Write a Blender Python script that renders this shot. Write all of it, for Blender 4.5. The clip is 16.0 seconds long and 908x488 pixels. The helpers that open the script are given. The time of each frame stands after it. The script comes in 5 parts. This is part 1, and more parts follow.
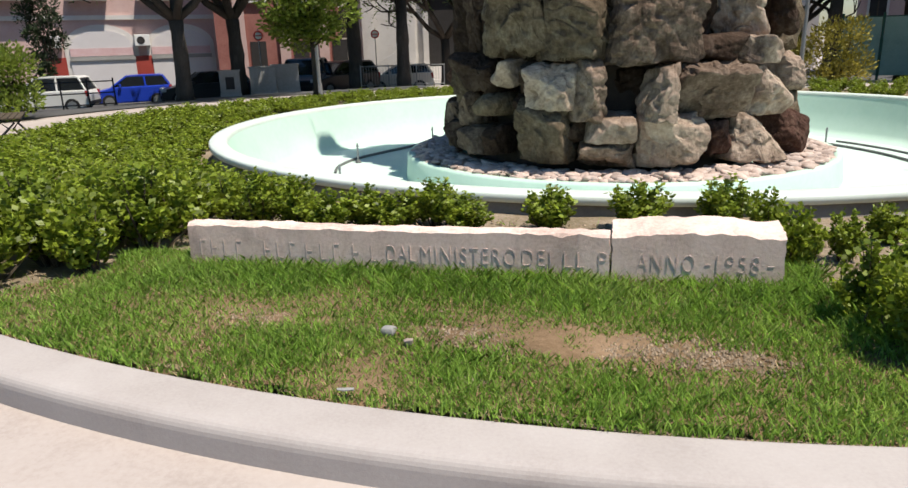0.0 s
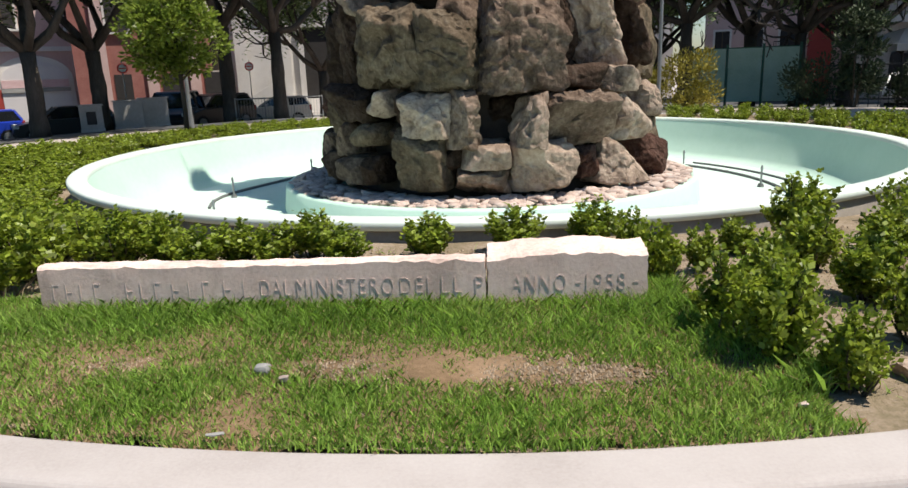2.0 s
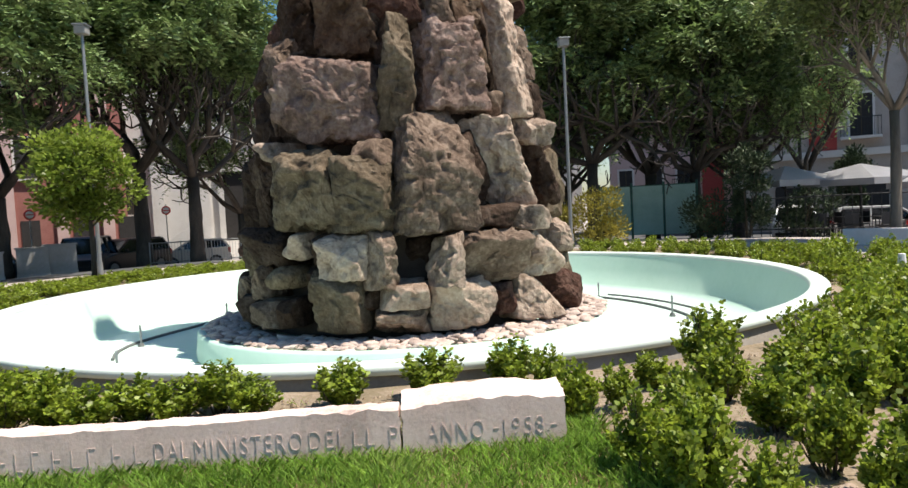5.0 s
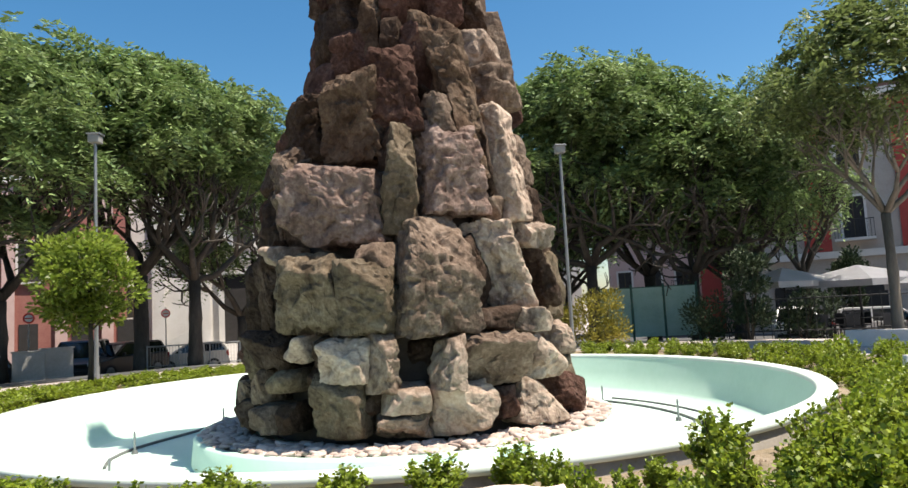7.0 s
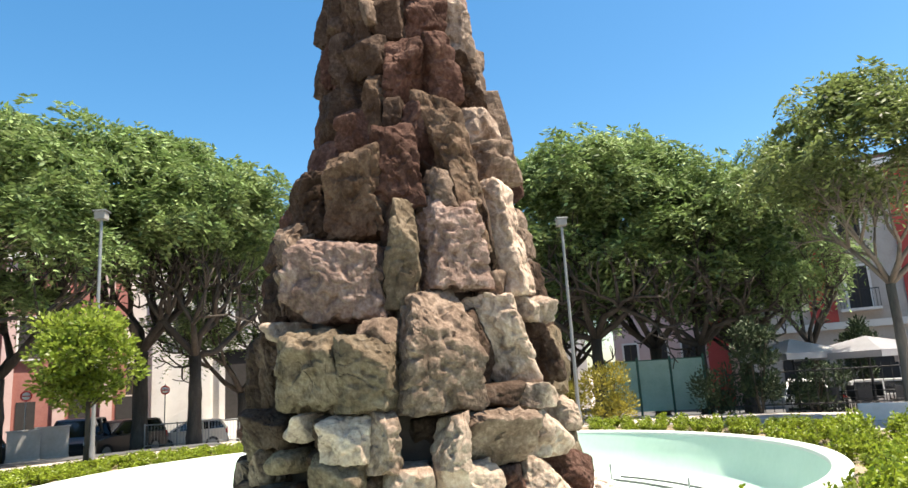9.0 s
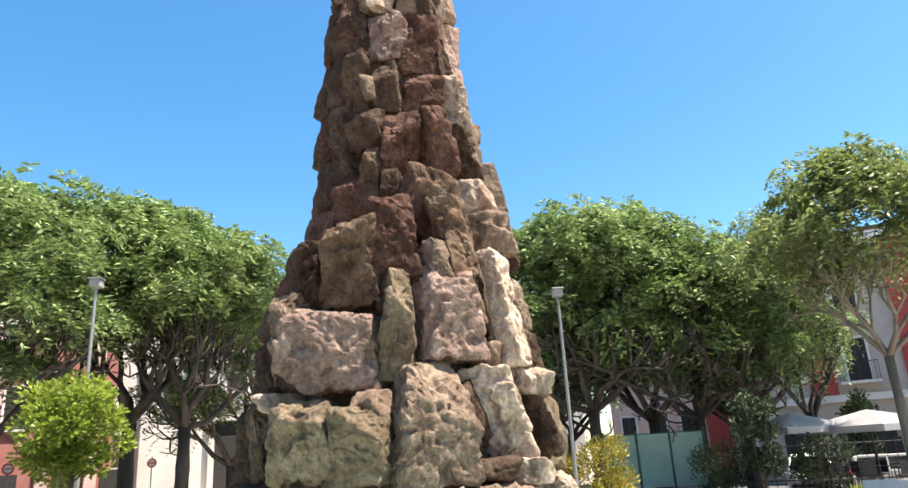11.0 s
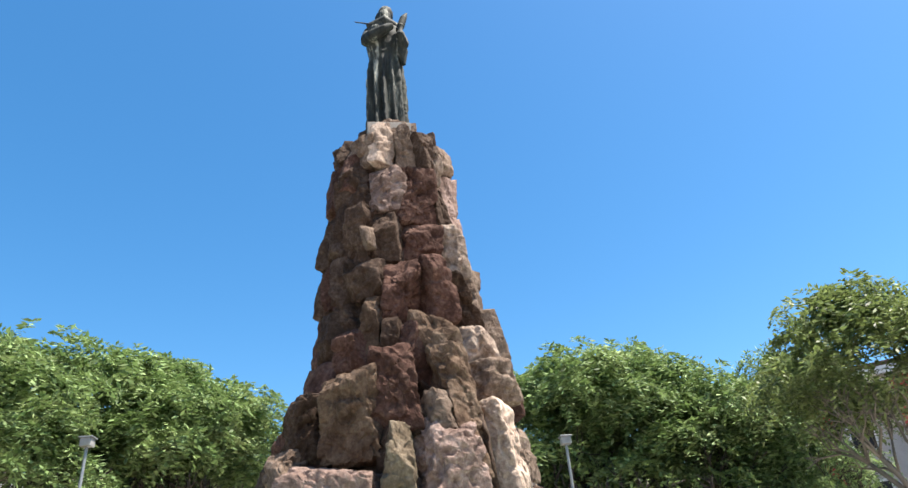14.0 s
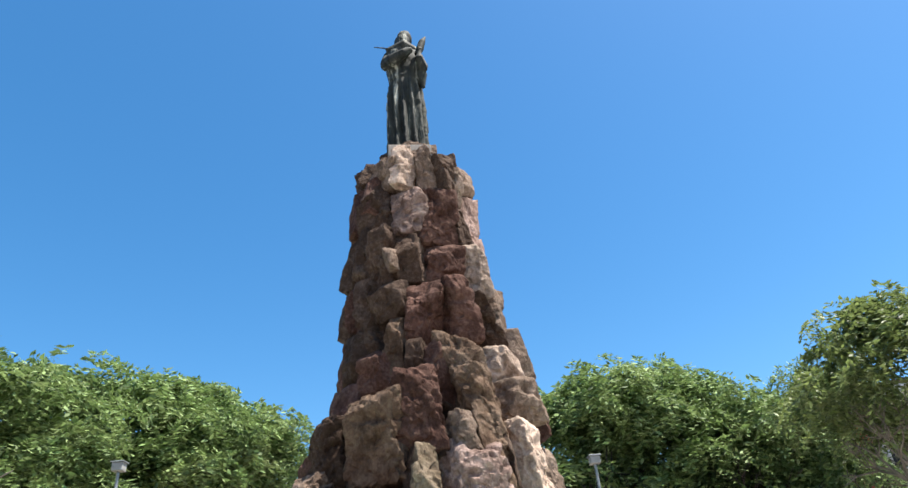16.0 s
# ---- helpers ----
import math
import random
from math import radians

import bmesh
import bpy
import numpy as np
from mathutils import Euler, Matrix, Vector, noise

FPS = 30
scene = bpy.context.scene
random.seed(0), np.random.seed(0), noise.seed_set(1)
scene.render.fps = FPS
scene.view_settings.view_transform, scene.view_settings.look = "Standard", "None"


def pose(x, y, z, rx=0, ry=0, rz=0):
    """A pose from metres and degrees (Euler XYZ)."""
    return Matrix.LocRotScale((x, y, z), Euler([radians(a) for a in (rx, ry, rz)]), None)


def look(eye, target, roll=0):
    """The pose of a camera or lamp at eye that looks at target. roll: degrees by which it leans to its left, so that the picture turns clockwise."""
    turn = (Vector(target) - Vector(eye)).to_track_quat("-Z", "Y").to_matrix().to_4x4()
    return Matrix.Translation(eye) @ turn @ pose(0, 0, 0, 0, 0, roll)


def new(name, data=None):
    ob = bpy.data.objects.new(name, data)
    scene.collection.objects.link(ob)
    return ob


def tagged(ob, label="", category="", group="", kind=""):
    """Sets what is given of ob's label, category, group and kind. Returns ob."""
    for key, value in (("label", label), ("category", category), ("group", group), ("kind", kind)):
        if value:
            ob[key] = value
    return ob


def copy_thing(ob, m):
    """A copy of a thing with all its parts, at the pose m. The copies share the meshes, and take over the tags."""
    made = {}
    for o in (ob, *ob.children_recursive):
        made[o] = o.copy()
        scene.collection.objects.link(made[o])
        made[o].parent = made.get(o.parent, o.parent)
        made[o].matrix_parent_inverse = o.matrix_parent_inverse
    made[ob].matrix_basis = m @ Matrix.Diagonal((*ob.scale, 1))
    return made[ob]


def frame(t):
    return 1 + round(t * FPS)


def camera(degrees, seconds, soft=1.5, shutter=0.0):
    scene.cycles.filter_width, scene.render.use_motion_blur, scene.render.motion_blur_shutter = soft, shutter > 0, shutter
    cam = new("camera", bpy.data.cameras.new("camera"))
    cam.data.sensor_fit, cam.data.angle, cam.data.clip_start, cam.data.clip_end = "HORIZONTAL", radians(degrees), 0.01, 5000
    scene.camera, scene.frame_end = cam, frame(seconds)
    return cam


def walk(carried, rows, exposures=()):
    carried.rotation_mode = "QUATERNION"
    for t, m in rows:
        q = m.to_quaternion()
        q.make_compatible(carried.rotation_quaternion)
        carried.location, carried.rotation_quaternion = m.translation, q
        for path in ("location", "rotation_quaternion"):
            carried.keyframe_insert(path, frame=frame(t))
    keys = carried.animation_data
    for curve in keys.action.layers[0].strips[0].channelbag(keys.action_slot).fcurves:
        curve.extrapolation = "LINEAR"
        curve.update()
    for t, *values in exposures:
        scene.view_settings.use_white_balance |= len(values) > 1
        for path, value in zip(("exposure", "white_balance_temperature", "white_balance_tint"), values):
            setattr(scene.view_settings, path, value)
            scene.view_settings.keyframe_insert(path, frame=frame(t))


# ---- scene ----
cam = camera(66.37, 16.0)
PATH = [
    (0, look((-0.112, -0.024, 1.543), (-2.172, 9.361, -1.226), -1.68)),
    (0.5, look((-0.102, -0.027, 1.531), (-1.996, 9.406, -1.193), -1.92)),
    (1, look((-0.071, -0.078, 1.543), (-1.462, 9.466, -1.099), -2.14)),
    (1.5, look((-0.062, -0.014, 1.529), (-0.933, 9.613, -1.034), -1.98)),
    (2, look((-0.046, -0.004, 1.528), (-0.513, 9.691, -0.878), -1.96)),
    (2.5, look((-0.019, -0.004, 1.526), (0.021, 9.722, -0.799), -1.58)),
    (3, look((0.002, -0.008, 1.524), (0.693, 9.736, -0.617), -1.44)),
    (3.5, look((0.015, 0.010, 1.520), (0.698, 9.823, -0.281), -2.29)),
    (6, look((0.037, 0.074, 1.591), (0.755, 10.043, 1.889), -3.15)),
    (6.5, look((0.002, -0.003, 1.570), (0.734, 9.949, 2.219), -3.11)),
    (7, look((-0.005, -0.001, 1.571), (0.765, 9.925, 2.506), -3.08)),
    (7.5, look((0.026, 0.095, 1.590), (0.733, 9.999, 2.783), -3.20)),
    (8, look((0.025, 0.099, 1.604), (0.795, 9.965, 3.040), -3.13)),
    (8.5, look((0.016, 0.038, 1.599), (0.739, 9.855, 3.364), -3.25)),
    (9, look((0.011, 0.010, 1.603), (0.783, 9.785, 3.569), -3.51)),
    (11.5, look((0.008, -0.013, 1.628), (0.932, 9.418, 4.825), -3.17)),
    (12, look((0.006, -0.016, 1.651), (1.015, 9.313, 5.106), -3.25)),
    (12.5, look((0.006, -0.014, 1.659), (0.973, 9.217, 5.382), -3.38)),
    (13, look((0.003, 0.004, 1.670), (0.979, 9.082, 5.749), -3.87)),
    (13.5, look((0.016, 0.017, 1.679), (1.033, 8.942, 6.074), -4.45)),
    (14, look((0.031, 0.014, 1.684), (0.947, 8.727, 6.505), -5.07)),
    (14.5, look((0.024, -0.018, 1.661), (0.832, 8.587, 6.692), -5.36)),
    (15, look((0.046, -0.023, 1.658), (0.826, 8.581, 6.695), -5.70)),
    (15.5, look((0.069, -0.030, 1.667), (0.702, 8.596, 6.687), -5.69)),
    (16, look((0.077, -0.044, 1.670), (0.653, 8.546, 6.757), -5.21)),
]

EXPOSURES = [(0.0, 0.38, 6850, 10), (3.5, 0.55, 6800, 10), (6.0, 0.84, 6850, 10), (7.0, 0.94, 7000, 10), (8.0, 1.2, 7250, 10), (8.5, 1.4, 7300, 10), (9.0, 1.54, 7300, 10),
             (11.5, 1.8, 7200, 10), (12.0, 1.74, 7100, 10), (13.0, 1.62, 6850, 10), (14.5, 1.44, 6650, 10), (16.0, 1.38, 6600, 10)]
walk(cam, PATH, EXPOSURES)

# ---- light: midday sun and clear sky ----
SUN_EL, SUN_AZ = 67.5, 109.0   # azimuth clockwise from +y
world = bpy.data.worlds.new("world")
scene.world = world
world.use_nodes = True
wn = world.node_tree
sky = wn.nodes.new("ShaderNodeTexSky")
sky.sky_type, sky.sun_disc = "NISHITA", False
sky.sun_elevation, sky.sun_rotation = radians(SUN_EL), radians(SUN_AZ)
sky.air_density, sky.dust_density, sky.ozone_density = 1.0, 0.85, 3.0
deep = wn.nodes.new("ShaderNodeHueSaturation")
deep.inputs["Saturation"].default_value, deep.inputs["Value"].default_value = 1.32, 1.0
deep.inputs["Hue"].default_value = 0.494
wn.links.new(sky.outputs[0], deep.inputs["Color"])
wn.links.new(deep.outputs[0], wn.nodes["Background"].inputs[0])
wn.nodes["Background"].inputs[1].default_value = 0.088
sun = new("sun", bpy.data.lights.new("sun", "SUN"))
sun.data.energy, sun.data.angle, sun.data.color = 5.0, radians(0.5), (1.0, 0.95, 0.88)
SUN_DIR = Vector((math.cos(radians(SUN_EL)) * math.sin(radians(SUN_AZ)), math.cos(radians(SUN_EL)) * math.cos(radians(SUN_AZ)), math.sin(radians(SUN_EL))))
sun.matrix_world = look(tuple(SUN_DIR * 50), (0, 0, 0))

CX, CY = 0.03, 12.42          # centre of the fountain and its round bed
STREET = -0.9


# ---- materials ----
def mat(name, colors, scale=4.0, fine=40.0, rough=0.8, bump=0.2, metal=0.0, fine_mix=0.35, random_by="", spread=0.25, translucent=0.0, stretch=(1, 1, 1), coords="Object", bump_dist=0.02, spec=0.4, stains=0.0):
    """A surface whose colour varies at two scales, with a fine relief."""
    m = bpy.data.materials.new(name)
    m.use_nodes = True
    nt = m.node_tree
    n, l = nt.nodes, nt.links
    bsdf = n["Principled BSDF"]
    tc = n.new("ShaderNodeTexCoord")
    mp = n.new("ShaderNodeMapping")
    mp.inputs["Scale"].default_value = stretch
    if coords == "World":
        l.new(n.new("ShaderNodeNewGeometry").outputs["Position"], mp.inputs[0])
    else:
        l.new(tc.outputs[coords], mp.inputs[0])
    big = n.new("ShaderNodeTexNoise")
    big.inputs["Scale"].default_value, big.inputs["Detail"].default_value, big.inputs["Roughness"].default_value = scale, 5, 0.6
    small = n.new("ShaderNodeTexNoise")
    small.inputs["Scale"].default_value, small.inputs["Detail"].default_value, small.inputs["Roughness"].default_value = fine, 4, 0.7
    l.new(mp.outputs[0], big.inputs["Vector"])
    l.new(mp.outputs[0], small.inputs["Vector"])
    mix = n.new("ShaderNodeMix")
    mix.inputs[0].default_value = fine_mix
    l.new(big.outputs[0], mix.inputs[2])
    l.new(small.outputs[0], mix.inputs[3])
    ramp = n.new("ShaderNodeValToRGB")
    el = ramp.color_ramp.elements
    lo, hi = 0.32, 0.68
    for i, c in enumerate(colors):
        p = lo + (hi - lo) * i / max(1, len(colors) - 1)
        e = el[i] if i < 2 else el.new(p)
        e.position, e.color = p, (*c, 1)
    l.new(mix.outputs[0], ramp.inputs[0])
    col = ramp.outputs[0]
    if stains:
        sm = n.new("ShaderNodeMapping")
        sm.inputs["Scale"].default_value = (1.5, 1.5, 0.45)
        l.new(mp.outputs[0], sm.inputs[0])
        sn = n.new("ShaderNodeTexNoise")
        sn.inputs["Scale"].default_value, sn.inputs["Detail"].default_value, sn.inputs["Roughness"].default_value = 1.7, 6, 0.65
        l.new(sm.outputs[0], sn.inputs["Vector"])
        sr = n.new("ShaderNodeMapRange")
        sr.inputs[1].default_value, sr.inputs[2].default_value, sr.inputs[3].default_value, sr.inputs[4].default_value = 0.50, 0.66, 0.0, stains
        l.new(sn.outputs[0], sr.inputs[0])
        dk = n.new("ShaderNodeMix")
        dk.data_type, dk.blend_type = "RGBA", "MULTIPLY"
        l.new(sr.outputs[0], dk.inputs[0])
        l.new(col, dk.inputs[6])
        dk.inputs[7].default_value = (0.28, 0.24, 0.21, 1)
        col = dk.outputs[2]
    if random_by:
        src = n.new("ShaderNodeObjectInfo") if random_by == "object" else n.new("ShaderNodeNewGeometry")
        hsv = n.new("ShaderNodeHueSaturation")
        mr = n.new("ShaderNodeMapRange")
        mr.inputs[3].default_value, mr.inputs[4].default_value = 1 - spread, 1 + spread
        l.new(src.outputs["Random" if random_by == "object" else "Random Per Island"], mr.inputs[0])
        l.new(mr.outputs[0], hsv.inputs["Value"])
        l.new(col, hsv.inputs["Color"])
        col = hsv.outputs[0]
    l.new(col, bsdf.inputs["Base Color"])
    bsdf.inputs["Roughness"].default_value, bsdf.inputs["Metallic"].default_value = rough, metal
    bsdf.inputs["Specular IOR Level"].default_value = spec
    if bump:
        bp = n.new("ShaderNodeBump")
        bp.inputs["Strength"].default_value, bp.inputs["Distance"].default_value = bump, bump_dist
        l.new(mix.outputs[0], bp.inputs["Height"])
        l.new(bp.outputs[0], bsdf.inputs["Normal"])
    if translucent:
        tr = n.new("ShaderNodeBsdfTranslucent")
        l.new(col, tr.inputs[0])
        ms = n.new("ShaderNodeMixShader")
        ms.inputs[0].default_value = translucent
        l.new(bsdf.outputs[0], ms.inputs[1])
        l.new(tr.outputs[0], ms.inputs[2])
        l.new(ms.outputs[0], n["Material Output"].inputs[0])
    return m


ROCK = dict(scale=2.6, fine=15, rough=0.95, bump=0.9, bump_dist=0.06, random_by="object", spread=0.22, fine_mix=0.5, coords="World", spec=0.12, stains=0.65)
M_ROCKS = [
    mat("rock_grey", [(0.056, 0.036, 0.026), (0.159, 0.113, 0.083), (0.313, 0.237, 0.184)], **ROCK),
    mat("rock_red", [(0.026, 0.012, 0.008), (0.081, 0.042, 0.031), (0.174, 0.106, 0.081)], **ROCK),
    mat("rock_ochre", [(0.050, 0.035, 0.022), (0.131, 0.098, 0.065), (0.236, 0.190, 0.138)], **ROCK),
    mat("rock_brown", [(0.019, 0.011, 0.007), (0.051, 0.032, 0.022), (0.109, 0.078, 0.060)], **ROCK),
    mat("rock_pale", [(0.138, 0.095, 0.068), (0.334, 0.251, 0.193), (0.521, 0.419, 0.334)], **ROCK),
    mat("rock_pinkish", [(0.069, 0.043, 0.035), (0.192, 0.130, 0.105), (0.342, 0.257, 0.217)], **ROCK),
    mat("rock_rust", [(0.033, 0.018, 0.012), (0.094, 0.060, 0.039), (0.178, 0.127, 0.090)], **ROCK),
]
M_CLOD = mat("soil_clod", [(0.158, 0.115, 0.071), (0.253, 0.190, 0.126), (0.332, 0.261, 0.190)], scale=6, rough=1, bump=0.2, random_by="island", spread=0.4)
# near-black, so the gaps between boulders look deeply shaded
M_GAP_SHADE = mat("gap_shade", [(0.04, 0.03, 0.025), (0.08, 0.06, 0.05)], rough=1)
M_PEBBLE = mat("pebble", [(0.31, 0.215, 0.175), (0.46, 0.36, 0.31), (0.56, 0.48, 0.43)], scale=6, rough=0.85, random_by="object", spread=0.3)
M_PEBBLES = mat("pebble_fill", [(0.30, 0.21, 0.17), (0.44, 0.345, 0.295), (0.54, 0.46, 0.41)], scale=6, rough=0.85, random_by="island", spread=0.3)
M_MINT = mat("mint_paint", [(0.44, 0.615, 0.515), (0.49, 0.66, 0.56), (0.53, 0.69, 0.595)], scale=0.7, fine=9, rough=0.55, bump=0.06)
M_FLOOR = mat("pale_mint_floor", [(0.474, 0.616, 0.545), (0.537, 0.664, 0.600), (0.569, 0.687, 0.632)], scale=0.8, fine=12, rough=0.6, bump=0.05)
M_RIM = mat("rim_paint", [(0.490, 0.569, 0.506), (0.569, 0.632, 0.577), (0.600, 0.656, 0.608)], scale=2, fine=20, rough=0.6, bump=0.1)
M_RENDER = mat("basin_render", [(0.158, 0.138, 0.118), (0.221, 0.198, 0.170), (0.269, 0.245, 0.213)], scale=1.5, fine=25, rough=0.95, bump=0.3)
M_KERB = mat("kerb_stone", [(0.315, 0.278, 0.258), (0.38, 0.342, 0.322), (0.425, 0.388, 0.368)], scale=1.6, fine=60, rough=0.85, bump=0.15)
M_PAVE = mat("pale_pavement", [(0.300, 0.249, 0.221), (0.395, 0.340, 0.308), (0.435, 0.383, 0.356)], scale=1.2, fine=30, rough=0.8, bump=0.1)
M_ASPH = mat("asphalt", [(0.045, 0.045, 0.047), (0.07, 0.07, 0.07), (0.10, 0.10, 0.10)], scale=0.6, fine=50, rough=0.9, bump=0.3)
M_SOIL = mat("soil", [(0.118, 0.099, 0.051), (0.221, 0.170, 0.115), (0.332, 0.273, 0.213)], scale=1.4, fine=26, rough=1, bump=0.8, bump_dist=0.04, fine_mix=0.5)
M_LAWN = mat("lawn_ground", [(0.085, 0.058, 0.030), (0.165, 0.105, 0.056), (0.265, 0.175, 0.105)], scale=1.6, fine=30, rough=1, bump=0.8, bump_dist=0.03)
M_GRASS = mat("grass_blade", [(0.147, 0.263, 0.034), (0.229, 0.375, 0.058), (0.335, 0.465, 0.101)], scale=1.3, fine=8, rough=0.6, bump=0, random_by="island", spread=0.45, translucent=0.42)
M_DRY = mat("dry_grass", [(0.237, 0.166, 0.079), (0.348, 0.261, 0.142), (0.427, 0.340, 0.213)], scale=3, rough=0.9, bump=0, random_by="island", spread=0.35, translucent=0.2)
M_SHRUB = mat("shrub_leaf", [(0.092, 0.142, 0.014), (0.205, 0.265, 0.026), (0.33, 0.375, 0.05)], scale=2.5, fine=9, rough=0.45, bump=0, random_by="island", spread=0.5, translucent=0.42)
M_TREE = mat("tree_leaf", [(0.070, 0.120, 0.036), (0.142, 0.210, 0.068), (0.27, 0.335, 0.145)], scale=0.5, fine=4, rough=0.7, bump=0, random_by="island", spread=0.5, translucent=0.25)
M_LIME = mat("young_tree_leaf", [(0.11, 0.165, 0.022), (0.19, 0.255, 0.036), (0.28, 0.34, 0.06)], scale=1.5, fine=6, rough=0.5, bump=0, random_by="island", spread=0.4, translucent=0.42)
M_GOLD = mat("golden_leaf", [(0.13, 0.125, 0.02), (0.24, 0.21, 0.03), (0.34, 0.28, 0.05)], scale=1.5, fine=6, rough=0.6, bump=0, random_by="island", spread=0.4, translucent=0.25)
M_DARKLEAF = mat("cypress_leaf", [(0.015, 0.03, 0.012), (0.03, 0.05, 0.018), (0.045, 0.065, 0.025)], scale=2, fine=9, rough=0.7, bump=0, random_by="island", spread=0.4)
M_BARK = mat("bark", [(0.03, 0.024, 0.02), (0.06, 0.05, 0.04), (0.11, 0.09, 0.075)], scale=2, fine=18, rough=0.95, bump=0.7, stretch=(1, 1, 0.25))
M_PALEBARK = mat("pale_bark", [(0.084, 0.070, 0.056), (0.154, 0.133, 0.105), (0.210, 0.182, 0.147)], scale=2, fine=14, rough=0.95, bump=0.5, stretch=(1, 1, 0.3))
M_TWIG = mat("twig", [(0.047, 0.036, 0.024), (0.095, 0.071, 0.047)], rough=0.9, bump=0.3)
M_WALLSTONE = mat("inscribed_stone", [(0.487, 0.336, 0.284), (0.696, 0.522, 0.452), (0.789, 0.632, 0.567)], scale=2.5, fine=45, rough=0.9, bump=0.2, fine_mix=0.5, stains=0.35)
M_ENGRAVED = mat("engraving", [(0.479, 0.365, 0.320), (0.651, 0.516, 0.468)], scale=8, rough=0.95)
# the pale last colour paints highlights of lit robe folds as upright streaks
M_BRONZE = mat("bronze", [(0.003, 0.004, 0.003), (0.008, 0.010, 0.008), (0.028, 0.032, 0.025), (0.36, 0.37, 0.31)], scale=2.2, fine=5, rough=0.75, metal=0.1, bump=0.5, stretch=(2.6, 2.6, 0.22), coords="Object", spec=0.3)
M_STEEL = mat("galvanised_steel", [(0.221, 0.229, 0.229), (0.300, 0.308, 0.308)], scale=3, rough=0.5, metal=0.6, bump=0.05)
M_DARKMETAL = mat("dark_metal", [(0.02, 0.02, 0.022), (0.04, 0.04, 0.04)], rough=0.5, metal=0.5, bump=0.05)
M_PIPE = mat("grey_pipe", [(0.095, 0.103, 0.095), (0.158, 0.166, 0.158)], rough=0.6)
M_WHITE = mat("white_paint", [(0.66, 0.65, 0.62), (0.76, 0.75, 0.73)], scale=2, rough=0.6, bump=0.05)
M_PINK = mat("pink_plaster", [(0.458, 0.300, 0.269), (0.537, 0.371, 0.340), (0.585, 0.427, 0.395)], scale=0.8, fine=10, rough=0.9, bump=0.15)
M_DEEPPINK = mat("dark_red_plaster", [(0.22, 0.08, 0.065), (0.30, 0.12, 0.10), (0.36, 0.17, 0.14)], scale=0.8, fine=10, rough=0.9, bump=0.15)
M_BROWNWALL = mat("brown_plaster", [(0.142, 0.079, 0.063), (0.205, 0.118, 0.095)], scale=0.8, fine=10, rough=0.9, bump=0.15)
M_RED = mat("red_plaster", [(0.316, 0.047, 0.040), (0.411, 0.071, 0.059)], scale=0.8, fine=10, rough=0.9, bump=0.1)
M_CREAM = mat("cream_stone", [(0.521, 0.482, 0.450), (0.600, 0.569, 0.537), (0.648, 0.616, 0.593)], scale=0.7, fine=12, rough=0.9, bump=0.15)
M_WARMPLASTER = mat("warm_plaster", [(0.311, 0.259, 0.229), (0.385, 0.333, 0.296), (0.429, 0.377, 0.340)], scale=0.8, fine=10, rough=0.9, bump=0.15)
M_SHUTTER = mat("roller_shutter", [(0.553, 0.521, 0.521), (0.632, 0.600, 0.600)], scale=1, rough=0.6, bump=0.1)
M_SALMON = mat("salmon_sign", [(0.55, 0.33, 0.33), (0.66, 0.50, 0.50)], scale=3, rough=0.7)
M_DOORRED = mat("red_door", [(0.284, 0.040, 0.028), (0.363, 0.055, 0.040)], scale=2, rough=0.6)
M_DARK = mat("dark_opening", [(0.02, 0.018, 0.016), (0.035, 0.03, 0.03)], rough=0.8)
M_GREENFENCE = mat("green_screen", [(0.20, 0.31, 0.25), (0.27, 0.39, 0.32), (0.33, 0.45, 0.38)], scale=1.2, fine=30, rough=0.8, bump=0.2)
M_GREENPOST = mat("green_post", [(0.016, 0.071, 0.047), (0.032, 0.103, 0.071)], rough=0.6)
M_CANVAS = mat("umbrella_canvas", [(0.50, 0.50, 0.50), (0.60, 0.60, 0.60)], scale=1, rough=0.9, bump=0.1)
M_AWNING = mat("grey_awning", [(0.36, 0.36, 0.38), (0.45, 0.45, 0.47)], scale=1, rough=0.9, bump=0.1)
M_TYRE = mat("tyre", [(0.015, 0.015, 0.015), (0.025, 0.025, 0.025)], rough=0.9)
M_GLASS = mat("car_glass", [(0.01, 0.012, 0.014), (0.015, 0.017, 0.02)], rough=0.08, bump=0, spec=0.8)
M_LIGHTS = mat("car_light", [(0.55, 0.55, 0.53), (0.65, 0.65, 0.63)], rough=0.2, bump=0)
M_REDLIGHT = mat("rear_light", [(0.276, 0.016, 0.016), (0.332, 0.024, 0.024)], rough=0.25, bump=0)
M_SIGNRED = mat("sign_red", [(0.5, 0.03, 0.03), (0.55, 0.04, 0.04)], rough=0.4, bump=0)
M_BOX = mat("utility_box", [(0.221, 0.213, 0.198), (0.316, 0.308, 0.292)], scale=2, fine=15, rough=0.7, bump=0.1)
M_CONC = mat("concrete", [(0.221, 0.213, 0.205), (0.300, 0.292, 0.276), (0.356, 0.348, 0.332)], scale=1.5, fine=25, rough=0.9, bump=0.2)


def car_paint(name, c):
    m = mat(name, [tuple(v * 0.93 for v in c), c], scale=1, rough=0.28, bump=0, spec=0.6)
    return m


